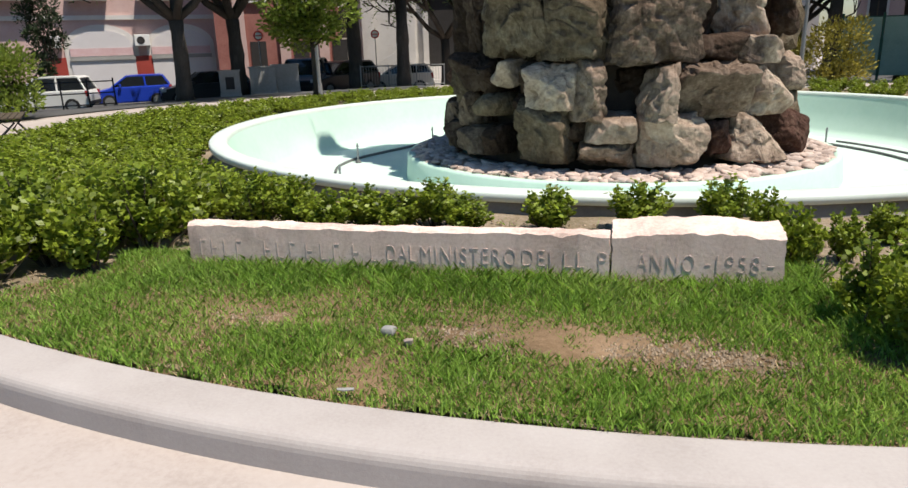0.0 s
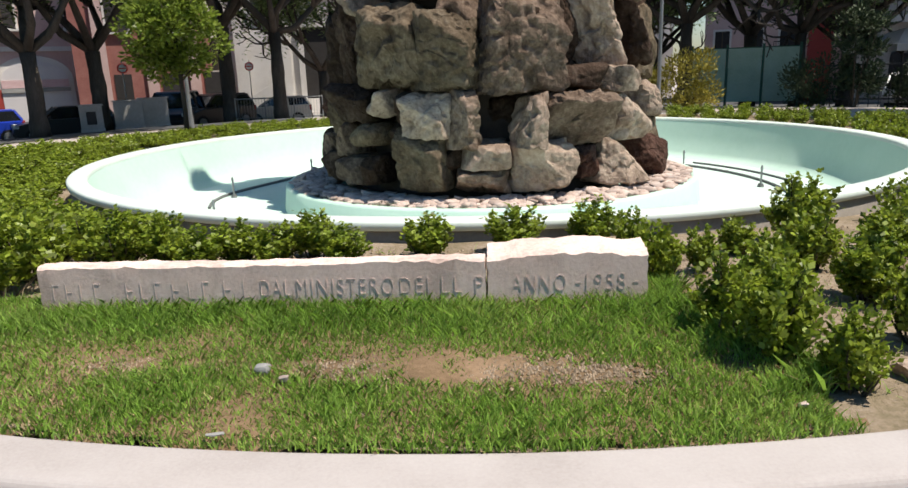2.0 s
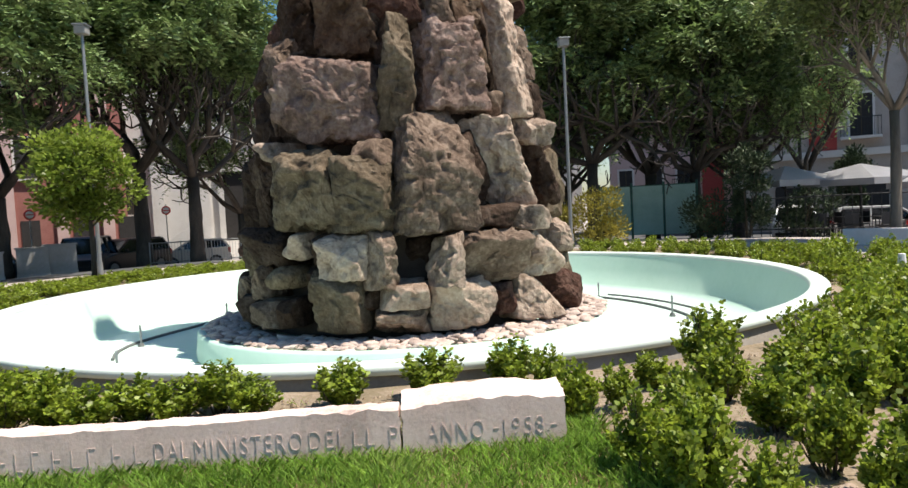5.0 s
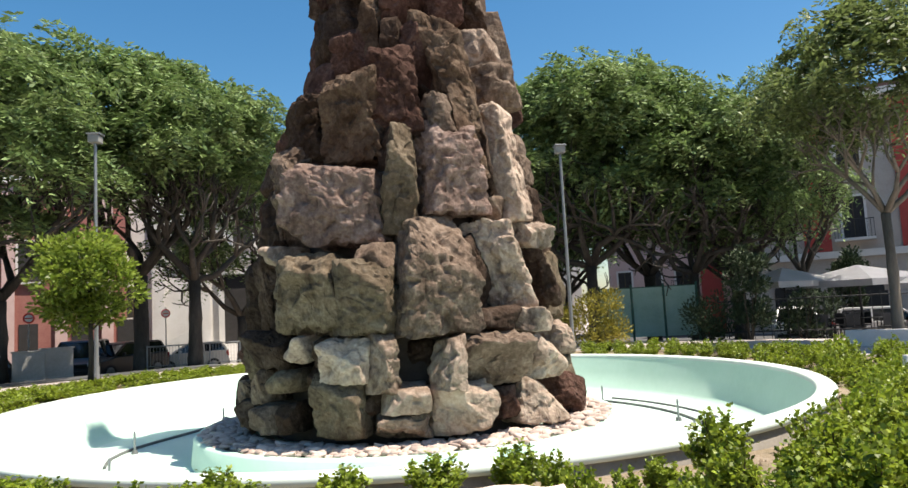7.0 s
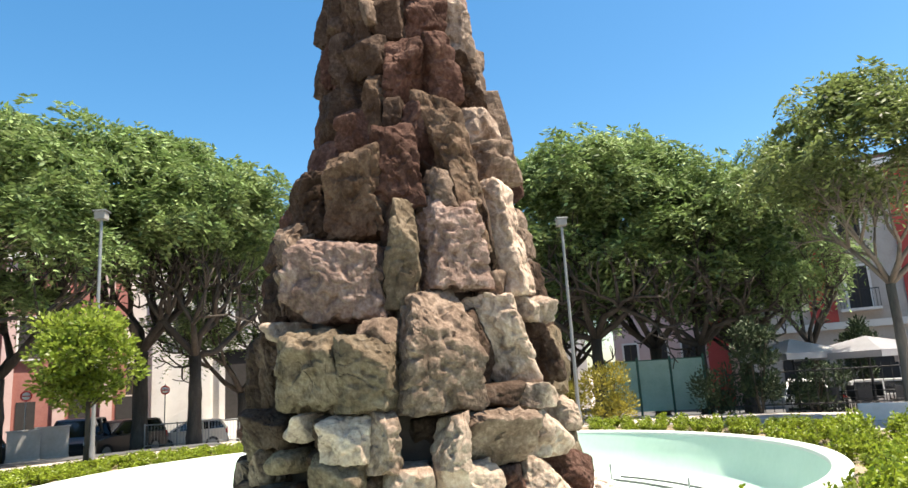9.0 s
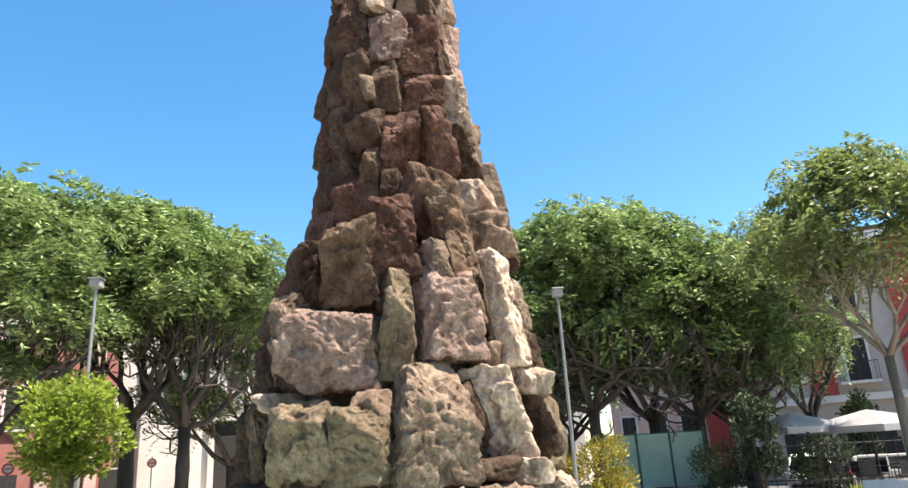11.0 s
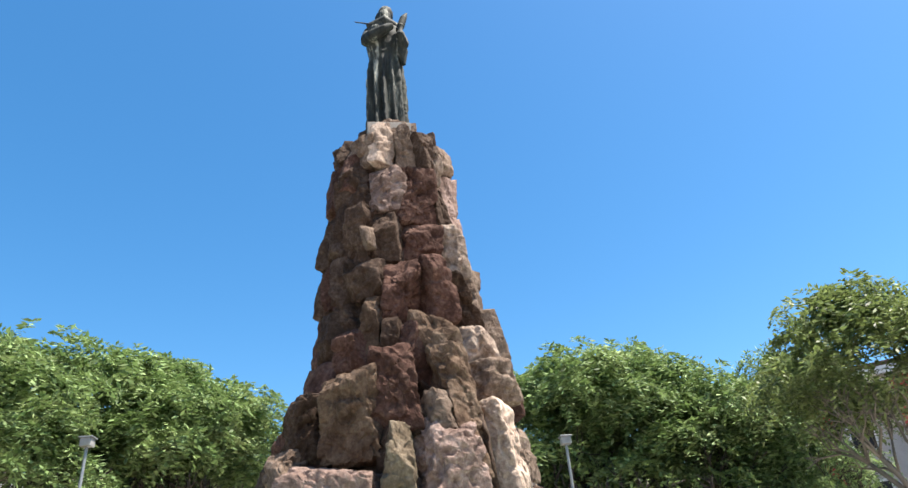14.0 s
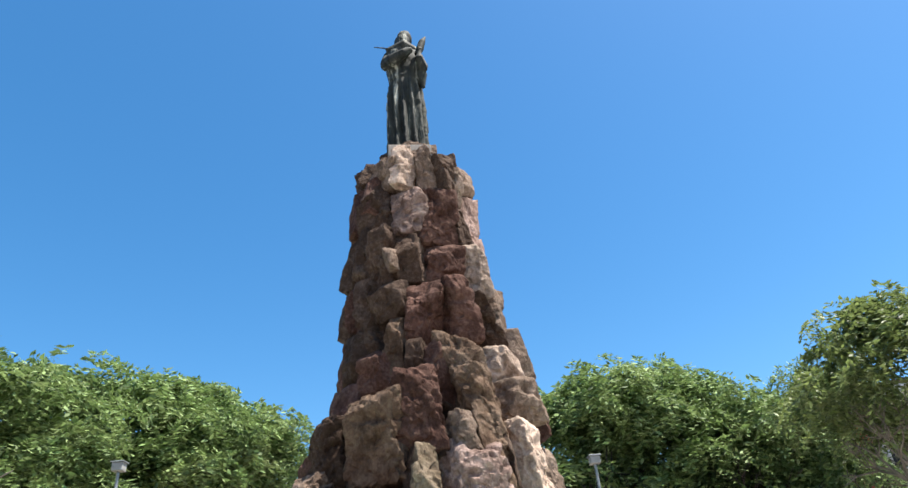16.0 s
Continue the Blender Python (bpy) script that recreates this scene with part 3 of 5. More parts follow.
def boulder_mesh(rng, sx, sy, sz, taper, over, lean, seg, amp, rounded, cuts):
    """A quarried boulder of half sizes sx, sy, sz: narrower at the top by taper, its face overhanging by over degrees, the whole sheared sideways by lean degrees."""
    k = (1 - taper) / 2
    fr = math.tan(radians(abs(over))) * sz / sy
    planes = [((1, rng.normal(0.05, 0.14), k), 1 - k), ((-1, rng.normal(0.05, 0.14), k), 1 - k), ((0, 1, 0), 1), ((0, 0, -1), 1.0), ((rng.normal(0, 0.10), rng.normal(0, 0.08), 1), 0.98),
              ((rng.normal(0, 0.06), -1, -fr if over > 0 else fr), max(0.35, 1 - fr))]
    for _ in range(2):
        planes.append(((rng.normal(0, 0.6), -1, rng.normal(0.0, 0.4)), rng.uniform(0.94, 1.12)))
    planes.append(((rng.normal(0, 0.3), -0.8, 0.8), rng.uniform(1.05, 1.4)))
    for _ in range(cuts):
        planes.append((tuple(rng.normal(0, 1, 3)), rng.uniform(0.98, 1.18) if rounded else rng.uniform(1.07, 1.30)))
    N = np.array([p[0] for p in planes], dtype=float)
    D = np.array([p[1] for p in planes])
    ln = np.linalg.norm(N, axis=1)
    D[:9] /= ln[:9]
    N /= ln[:, None]
    bm = bmesh.new()
    bmesh.ops.create_cube(bm, size=2)
    bmesh.ops.subdivide_edges(bm, edges=bm.edges, cuts=seg, use_grid_fill=True)
    co = np.array([v.co for v in bm.verts])
    co = np.tan(co * 0.785) * 0.5 + co * 0.5
    d = co / np.linalg.norm(co, axis=1)[:, None]
    sharp = 14 if rounded else 34
    q = np.maximum(d @ N.T, 1e-3) / D
    r = 1.0 / np.power(np.power(np.minimum(q, 50), sharp).sum(1), 1 / sharp)
    off = rng.uniform(-50, 50, 3)
    P = d * r[:, None] * np.array([sx, sy, sz])
    nrm = d * np.array([sy * sz, sx * sz, sx * sy])
    nrm /= np.linalg.norm(nrm, axis=1)[:, None]
    sh = math.tan(radians(lean))
    for v, p, nn in zip(bm.verts, P, nrm):
        w = Vector(p + off)
        e = amp * (0.42 * noise.noise(w * 1.5) + 0.42 * noise.noise(w * 4.3) + 0.22 * noise.noise(w * 9.5) + 0.12 * noise.noise(w * 20))
        ch = noise.noise(w * 3.4 + Vector((9, 0, 0)))
        if ch > 0.2:
            e -= amp * 2.0 * (ch - 0.2)
        pit = noise.noise(w * 7.5 + Vector((0, 0, 5)))
        if pit > 0.12:
            e -= amp * 1.3 * (pit - 0.12)
        cr = abs(noise.noise(w * 2.1 + Vector((0, 7, 0))))
        if cr < 0.04:
            e -= amp * 5.0 * (0.04 - cr)
        o = p + nn * e
        v.co = Vector((o[0] + sh * o[2], o[1], o[2]))
    return bm


GREY, RED, OCHRE, BROWN, PALE, PINKISH, RUST = M_ROCKS


def boulder(phi, z, w, h, material, lean=0.0, taper=0.88, over=0.0, turn=0.0, push=0.0, round=0, cuts=7):
    """One boulder of the monument's face: angle round the axis, height of its middle, width, height."""
    hw = max(0.3 * w, (w - 0.75 * h * abs(math.tan(radians(lean)))) / 2)
    d = max(0.36, min(0.75, 0.6 * w))
    slope = (tower_r(z + h * 0.4) - tower_r(z - h * 0.4)) / (0.8 * h)
    seg = 40 if w * h > 0.9 else 30 if w * h > 0.3 else 16
    amp = 0.105 if w * h > 0.9 else 0.075 if w * h > 0.3 else 0.045
    own = np.random.default_rng(int(phi * 31 + z * 1000 + 9000))
    fit = 0.98 if z < 5 else 0.945
    b = boulder_mesh(own, hw * fit, d, h * 0.5 * fit, taper, over + (0 if over <= 0 else 5 if z < 5 else 8), lean, seg, amp, round, cuts)
    r = tower_r(z) - d + 0.05 + push * 1.25 + float(own.uniform(-0.07, 0.05) if z < 5 else own.uniform(-0.16, 0.07))
    a = radians(phi)
    m = pose(axis_x(z) + r * math.sin(a), -r * math.cos(a), z, 0, 0, phi * 0.85 + turn + float(own.uniform(-9, 9))) @ pose(0, 0, 0, math.degrees(math.atan(slope)) * (0.6 if h > 1.9 else 0.1), 0, 0)
    part("rock", b, material, monument, "", False, m)


rng = np.random.default_rng(21)
# set-back stones (push < 0) mostly take BROWN or RED, painting recess shade
# foot course
boulder(-2, 0.38, 0.73, 0.36, PALE, over=8, cuts=3)
boulder(-3, 0.05, 0.85, 0.39, GREY, over=14, cuts=3)
boulder(14, 0.21, 0.94, 0.74, PALE, taper=0.93, over=-4, lean=-3, cuts=3)
boulder(30, 0.20, 0.63, 0.49, RED, over=20, push=-0.22)
boulder(42, 0.18, 0.80, 0.68, PALE, taper=0.5, over=-12, turn=16, lean=-2)
boulder(68, 0.13, 0.90, 0.65, RED, over=2, turn=12)
boulder(-20, 0.34, 0.77, 0.88, OCHRE, over=10, push=0.12, taper=0.9, turn=-14, cuts=3)
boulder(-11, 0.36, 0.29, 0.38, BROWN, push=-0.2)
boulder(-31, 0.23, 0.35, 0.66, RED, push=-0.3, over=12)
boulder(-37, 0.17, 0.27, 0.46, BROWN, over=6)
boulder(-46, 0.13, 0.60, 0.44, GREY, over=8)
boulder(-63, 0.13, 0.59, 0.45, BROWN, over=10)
# second course
boulder(-17, 0.94, 0.72, 0.64, PALE, taper=0.96, over=7, push=0.1, cuts=3)
boulder(-8, 0.89, 0.51, 0.85, GREY, taper=0.55, over=-4, turn=18, push=0.08)
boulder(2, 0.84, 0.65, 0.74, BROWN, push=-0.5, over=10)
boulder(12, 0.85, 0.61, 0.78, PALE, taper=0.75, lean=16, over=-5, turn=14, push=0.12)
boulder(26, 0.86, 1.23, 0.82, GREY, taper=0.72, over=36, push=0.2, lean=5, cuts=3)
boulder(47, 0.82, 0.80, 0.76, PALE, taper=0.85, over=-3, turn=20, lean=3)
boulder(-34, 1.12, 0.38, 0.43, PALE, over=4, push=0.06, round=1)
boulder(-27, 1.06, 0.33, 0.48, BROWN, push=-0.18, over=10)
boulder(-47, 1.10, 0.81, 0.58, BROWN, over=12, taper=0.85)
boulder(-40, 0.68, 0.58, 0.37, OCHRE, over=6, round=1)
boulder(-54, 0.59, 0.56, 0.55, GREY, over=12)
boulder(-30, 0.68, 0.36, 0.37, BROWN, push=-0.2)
# great boulders
boulder(-31, 1.91, 1.24, 1.22, OCHRE, taper=0.62, over=13, push=0.24, round=1)
boulder(-16, 1.79, 1.38, 1.10, OCHRE, taper=0.86, over=12, push=0.24, lean=4, cuts=3)
boulder(-55, 2.04, 0.69, 1.38, BROWN, over=8, taper=0.7, lean=5)
boulder(8, 2.08, 1.31, 1.79, GREY, taper=0.7, over=4, turn=10, push=0.18, lean=3)
boulder(37, 2.20, 0.82, 1.38, PALE, taper=0.55, lean=-15, turn=24, over=-6)
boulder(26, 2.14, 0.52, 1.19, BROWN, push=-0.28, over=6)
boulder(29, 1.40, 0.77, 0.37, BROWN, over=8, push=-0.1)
boulder(43, 1.36, 0.52, 0.37, PALE, turn=18)
boulder(52, 2.00, 0.51, 1.00, BROWN, lean=-12, taper=0.7)
boulder(-9, 2.37, 0.68, 0.40, GREY, taper=0.7, over=10, push=0.12)
boulder(-48, 2.51, 0.42, 0.32, PALE, round=1)
boulder(52, 2.68, 0.70, 0.43, PALE, taper=1.0, over=20, push=0.12)
# third course
boulder(-24, 3.18, 1.52, 1.27, PINKISH, taper=0.78, over=-3, push=0.08, cuts=3)
boulder(-52, 3.40, 0.80, 1.60, GREY, lean=9, taper=0.75, over=-2)
boulder(-1, 3.50, 0.68, 1.69, OCHRE, taper=0.52, lean=3, over=7, push=0.16)
boulder(17, 3.71, 1.14, 1.51, PINKISH, taper=0.55, lean=-4, over=4, turn=10, push=0.06)
boulder(16, 4.52, 0.57, 0.67, GREY, taper=0.75, over=-6, turn=6)
boulder(8, 4.44, 0.29, 0.53, BROWN, push=-0.2)
boulder(33, 3.87, 0.25, 1.35, BROWN, lean=-6, push=-0.1)
boulder(47, 3.82, 0.95, 2.05, PALE, taper=0.72, turn=16, over=-4, lean=-3)
boulder(38, 3.06, 0.55, 0.50, GREY, push=-0.16)
# fourth course
boulder(-21, 4.56, 1.08, 1.44, RUST, taper=0.97, over=11, push=0.08, cuts=3)
boulder(-7, 4.95, 0.92, 1.44, RED, taper=0.66, over=3, turn=14, push=0.12)
# BROWN here puts the shade of the left slope into the colour
boulder(-46, 4.56, 0.98, 1.09, BROWN, taper=0.5, lean=16, over=8)
boulder(8, 4.94, 0.35, 0.47, BROWN, push=-0.3)
boulder(-7, 3.99, 0.29, 0.70, BROWN, push=-0.2)
# fifth course
boulder(25, 4.80, 1.25, 2.80, RUST, lean=-14, taper=0.65, turn=4, over=3, push=0.20, cuts=3)
boulder(49, 5.89, 0.95, 0.85, PALE, turn=20, over=-8, lean=-8, taper=0.8)
boulder(50, 5.25, 0.77, 0.83, GREY, turn=16, over=-3)
boulder(2, 5.57, 0.63, 1.41, RED, taper=0.75, over=7, round=1)
boulder(-12, 5.99, 0.39, 0.70, BROWN, push=-0.12)
boulder(-26, 6.27, 0.64, 1.15, RUST, taper=0.35, lean=8, over=5)
boulder(-40, 5.87, 0.97, 0.92, RED, over=9, taper=0.8)
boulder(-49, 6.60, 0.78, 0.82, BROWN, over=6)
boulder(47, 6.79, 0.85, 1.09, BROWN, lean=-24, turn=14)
# sixth course
boulder(-2, 6.90, 0.96, 1.26, RED, taper=0.8, over=4, round=1, push=0.06)
boulder(24, 6.89, 0.69, 1.28, RED, lean=-12, taper=0.72, turn=10)
boulder(-28, 7.21, 0.85, 0.85, BROWN, over=8)
boulder(-56, 7.10, 0.73, 1.27, BROWN, over=5)
boulder(-4, 8.11, 0.79, 1.11, BROWN, taper=0.8, over=8)
boulder(-20, 8.01, 0.36, 0.49, GREY, push=0.04, round=1)
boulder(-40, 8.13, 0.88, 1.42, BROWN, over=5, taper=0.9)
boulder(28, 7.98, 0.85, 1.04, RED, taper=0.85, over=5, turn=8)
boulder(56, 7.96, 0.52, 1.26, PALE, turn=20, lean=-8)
# seventh course
boulder(-6, 9.18, 0.82, 1.15, PINKISH, taper=0.85, over=2, push=0.05)
boulder(23, 9.06, 0.80, 1.36, RED, over=6, taper=0.9, turn=6)
boulder(-39, 9.37, 0.96, 1.44, BROWN, over=5, taper=0.85)
boulder(51, 9.05, 0.61, 1.25, BROWN, turn=14, lean=-6)
boulder(-11, 10.32, 0.52, 1.12, PALE, taper=0.75, over=-4)
boulder(12, 10.24, 0.58, 1.26, GREY, over=4, lean=-8)
boulder(-33, 10.25, 0.78, 0.87, GREY, over=3, taper=0.75)
boulder(31, 10.08, 0.57, 1.07, BROWN, lean=-10)
boulder(48, 9.93, 0.42, 0.81, PALE, turn=14)
# sides and back; pale kinds paint the sunlit right, dark kinds the shaded left
z = 0.1
while z < 10.4:
    h = rng.uniform(0.6, 0.8) if z < 1.4 else min(rng.uniform(0.9, 1.35), 11.0 - z)
    r = tower_r(z)
    phi = 72.0
    while phi < (292 if z < 4.5 else 306):
        w = rng.uniform(0.6, 1.15) * (1 if z < 6 else 0.7)
        step = math.degrees(w / r)
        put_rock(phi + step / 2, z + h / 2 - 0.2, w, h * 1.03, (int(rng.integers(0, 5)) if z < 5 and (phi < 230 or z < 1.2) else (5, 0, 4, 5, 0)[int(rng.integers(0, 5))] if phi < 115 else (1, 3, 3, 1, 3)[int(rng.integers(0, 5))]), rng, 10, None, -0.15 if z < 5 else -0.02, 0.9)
        phi += step * 0.95
    z += h * 0.96
# top stones under the statue
for phi, zz, w, kind in ((10, 10.74, 0.9, 0), (95, 10.85, 0.9, 3), (180, 10.9, 0.9, 0), (268, 10.85, 0.9, 3)):
    b = rough_stone(rng, 0.48, 0.46, 0.42, 14, 9, 0.12)
    a = radians(phi)
    part("rock", b, M_ROCKS[kind], monument, "", False, pose(0.16 + 0.36 * math.sin(a), -0.36 * math.cos(a), zz, 0, 0, phi))


# ---- statue (one plain shape) ----
def statue():
    bm = bmesh.new()
    seg, prof = 72, [(0.0, 0.38), (0.10, 0.385), (0.6, 0.37), (1.2, 0.37), (1.8, 0.38), (2.12, 0.355), (2.35, 0.42), (2.65, 0.44), (2.85, 0.42), (2.98, 0.34), (3.10, 0.19), (3.2, 0.15)]
    rings = []
    for i in range(60):
        zz = 3.22 * i / 59
        r = float(np.interp(zz, [p[0] for p in prof], [p[1] for p in prof]))
        fold = 0.20 * min(1, max(0, (2.1 - zz) / 0.8))
        ring = []
        for k in range(seg):
            a = 2 * math.pi * k / seg
            q = r + fold * (abs(math.sin(a * 6.5 + 0.5 * math.sin(zz))) - 0.5) + 0.02 * noise.noise(Vector((math.cos(a) * 2, math.sin(a) * 2, zz * 3)))
            if abs(zz - 2.12) < 0.06:
                q += 0.02
            ring.append(bm.verts.new((q * math.cos(a) * 1.0, q * math.sin(a) * 0.78, zz)))
        rings.append(ring)
    for u, v in zip(rings, rings[1:]):
        for k in range(seg):
            bm.faces.new((u[k], u[(k + 1) % seg], v[(k + 1) % seg], v[k]))
    bm.faces.new(rings[-1])
    bm.faces.new(list(reversed(rings[0])))
    bmesh.ops.create_uvsphere(bm, u_segments=24, v_segments=16, radius=0.20, matrix=Matrix.Translation((0.04, -0.08, 3.38)) @ Matrix.Diagonal((0.92, 1.0, 1.18, 1)))
    bmesh.ops.create_uvsphere(bm, u_segments=20, v_segments=12, radius=0.2, matrix=Matrix.Translation((0.0, -0.16, 3.2)) @ Matrix.Diagonal((0.8, 0.8, 1.2, 1)))
    bmesh.ops.create_uvsphere(bm, u_segments=20, v_segments=12, radius=0.225, matrix=Matrix.Translation((0.01, 0.04, 3.36)) @ Matrix.Diagonal((0.95, 0.9, 1.15, 1)))
    tube([(-0.38, -0.05, 2.95), (0.0, -0.22, 3.02), (0.36, -0.05, 2.95)], [0.12, 0.16, 0.12], 10, bm)
    # sleeves folded before the chest
    tube([(-0.36, 0, 2.88), (-0.42, -0.14, 2.5), (-0.30, -0.36, 2.42), (-0.02, -0.46, 2.55), (0.16, -0.46, 2.66)], [0.13, 0.15, 0.15, 0.12, 0.08], 12, bm)
    tube([(0.36, 0, 2.88), (0.44, -0.14, 2.45), (0.42, -0.34, 2.2), (0.32, -0.46, 2.42), (0.34, -0.46, 2.7)], [0.12, 0.12, 0.11, 0.10, 0.07], 12, bm)
    tube([(0.30, -0.42, 2.55), (0.36, -0.42, 2.76), (0.43, -0.41, 2.96), (0.50, -0.40, 3.14)], [0.07, 0.09, 0.08, 0.03], 10, bm)
    # hanging sleeve
    tube([(0.36, -0.2, 2.45), (0.39, -0.22, 2.1), (0.40, -0.2, 1.75)], [0.11, 0.12, 0.05], 10, bm)
    # rod across the shoulder
    tube([(-0.70, -0.1, 3.1), (-0.30, -0.2, 2.95)], [0.015, 0.02], 6, bm)
    for v in bm.verts:
        v.co += Vector((1, 1, 0.3)) * 0.022 * noise.noise(v.co * 6) + Vector((1, 1, 0.5)) * 0.012 * noise.noise(v.co * 15)
    bmesh.ops.recalc_face_normals(bm, faces=bm.faces)
    return bm


st_ob = part("statue", statue(), M_BRONZE, None, "", True, pose(CX + 0.05, CY - 0.42, 11.094, 0, 0, 4) @ Matrix.Diagonal((1, 1, 1.035, 1)))
fuse = st_ob.modifiers.new("fuse", "REMESH")
fuse.mode, fuse.voxel_size, fuse.use_smooth_shade = "VOXEL", 0.019, True
tagged(st_ob, "weathered green bronze statue standing on the rock monument", "statue")

slab = part("plinth_slab", box(-0.46, -0.40, -0.30, 0.46, 0.40, 0.004, 0.02), M_RENDER, None, "", False, pose(CX + 0.05, CY - 0.42, 11.09, 0, 0, 4))
tagged(slab, "thin grey stone slab under the bronze statue", "plinth")

# ---- inscribed stone wall ----
wall_thing = thing("inscribed_wall", "low weathered pinkish stone wall with carved capital letters", "stone wall", m=pose(-0.95, 3.97, 0))
rng = np.random.default_rng(3)


def wall_block(x0, x1, top, thick):
    nx, ny, nz = int((x1 - x0) / 0.035), 8, 9
    bm = bmesh.new()
    bmesh.ops.create_cube(bm, size=1)
    bmesh.ops.subdivide_edges(bm, edges=[e for e in bm.edges if abs((e.verts[0].co - e.verts[1].co).x) > 0.5], cuts=nx)
    bmesh.ops.subdivide_edges(bm, edges=[e for e in bm.edges if abs((e.verts[0].co - e.verts[1].co).z) > 0.5], cuts=nz)
    bmesh.ops.subdivide_edges(bm, edges=[e for e in bm.edges if abs((e.verts[0].co - e.verts[1].co).y) > 0.5], cuts=ny)
    for v in bm.verts:
        u, w, t = v.co.x + 0.5, v.co.y + 0.5, v.co.z + 0.5
        x = x0 + (x1 - x0) * u
        tz = top(x)
        p = Vector((x * 5, w * 1.5, 7))
        zz = 0.02 + (tz + (0.018 if x > 0.9 else 0.008) * noise.noise(p) + 0.008 * noise.noise(p * 3.1) - 0.02) * t
        if t > 0.95:
            e = min(w, 1 - w) * thick
            zz -= max(0, 0.035 - e) * (0.5 + 0.6 * noise.noise(Vector((x * 9, w * 9, 1))))
            zz += 0.035 * w * (x > 0.9)
        y = thick * w + (0.0015 * noise.noise(Vector((x * 6, 0, t * 3))) if w < 0.05 else 0.02 * noise.noise(Vector((x * 6, 3, t * 3))) if w > 0.95 else 0)
        v.co = Vector((x + (0.012 * noise.noise(Vector((t * 7, w * 7, x))) if u in (0.0, 1.0) else 0), y, zz))
    return bm


part("stone_block", wall_block(-1.85, 0.893, lambda x: 0.452 + 0.004 * math.sin(x * 3), 0.13), M_WALLSTONE, wall_thing, "long low block with carved letters", False)
part("stone_block", wall_block(0.907, 1.85, lambda x: float(np.interp(x, [0.9, 1.0, 1.15, 1.3, 1.62, 1.68, 1.85], [0.45, 0.455, 0.475, 0.485, 0.485, 0.475, 0.465])), 0.27), M_WALLSTONE, wall_thing, "block with a broken raised top", False)


def lettering(text, x, z, size, parent, name="inscription", width=None):
    cu = bpy.data.curves.new(name, "FONT")
    cu.body, cu.size, cu.extrude, cu.align_x, cu.align_y = text, size, 0.0015, "LEFT", "CENTER"
    cu.space_character, cu.offset = 1.2, -0.0042
    tmp = bpy.data.objects.new(name, cu)
    me = bpy.data.meshes.new_from_object(tmp)
    bpy.data.objects.remove(tmp)
    xs = [v.co.x for v in me.vertices]
    k = width / (max(xs) - min(xs)) if width else 1
    for v in me.vertices:
        v.co.x = (v.co.x - min(xs)) * k
    finish(me, M_ENGRAVED)
    return part(name, me, M_ENGRAVED, parent, "worn carved capital letters", False, pose(x, -0.002, z, 90, 0, 0))


lettering("DAL", -0.47, 0.287, 0.155, wall_thing, width=0.18)
lettering("MINISTERO", -0.25, 0.287, 0.155, wall_thing, width=0.59)
lettering("DEI", 0.38, 0.287, 0.155, wall_thing, width=0.17)
lettering("LL P", 0.63, 0.285, 0.155, wall_thing, width=0.25)
lettering("ANNO", 1.05, 0.285, 0.155, wall_thing, width=0.32)
lettering("1958", 1.49, 0.287, 0.155, wall_thing, width=0.23)
part("dash", box(1.765, -0.0025, 0.283, 1.80, 0.02, 0.291), M_ENGRAVED, wall_thing, "worn carved stroke")
part("dash", box(1.43, -0.0025, 0.283, 1.46, 0.02, 0.291), M_ENGRAVED, wall_thing, "worn carved stroke")
for k, x in enumerate((-1.77, -1.69, -1.60, -1.51, -1.31, -1.22, -1.13, -1.02, -0.92, -0.83, -0.70, -0.58)):
    part("worn_letter", box(x, -0.0025, 0.235, x + 0.006, 0.02, 0.34), M_ENGRAVED, wall_thing, "worn unreadable carved stroke")
    part("worn_letter", box(x + 0.009, -0.0025, 0.334 - 0.05 * (k % 3), x + 0.042, 0.02, 0.340 - 0.05 * (k % 3)), M_ENGRAVED, wall_thing, "worn unreadable carved stroke")


# ---- shrubs ----
def shrub_meshes(seed, n_shoots, per, leaf, height, spread, material):
    rng = np.random.default_rng(seed)
    stems, P, D = bmesh.new(), [], []
    for i in range(n_shoots):
        a, rr = rng.uniform(0, 2 * math.pi), spread * math.sqrt(rng.uniform(0, 1))
        top = np.array([rr * math.cos(a), rr * math.sin(a), height * rng.uniform(0.62, 1.12) * (1 - 0.35 * (rr / spread) ** 2)])
        base = np.array([top[0] * 0.25, top[1] * 0.25, 0.0])
        mid = base * 0.35 + top * 0.65 + rng.normal(0, 0.02, 3)
        if i % 4 == 0:
            tube([base - [0, 0, 0.03], mid, top], [0.009, 0.006, 0.002], 5, stems)
        for t in np.linspace(0.22, 1.0, per):
            c = (1 - t) ** 2 * base + 2 * t * (1 - t) * mid + t * t * top
            a2 = rng.uniform(0, 2 * math.pi)
            P.append(c + rng.normal(0, 0.012, 3))
            D.append((math.cos(a2), math.sin(a2), 0.7))
    return stems, quads_mesh("foliage", leaves(P, D, leaf, leaf * 0.72, rng), material)


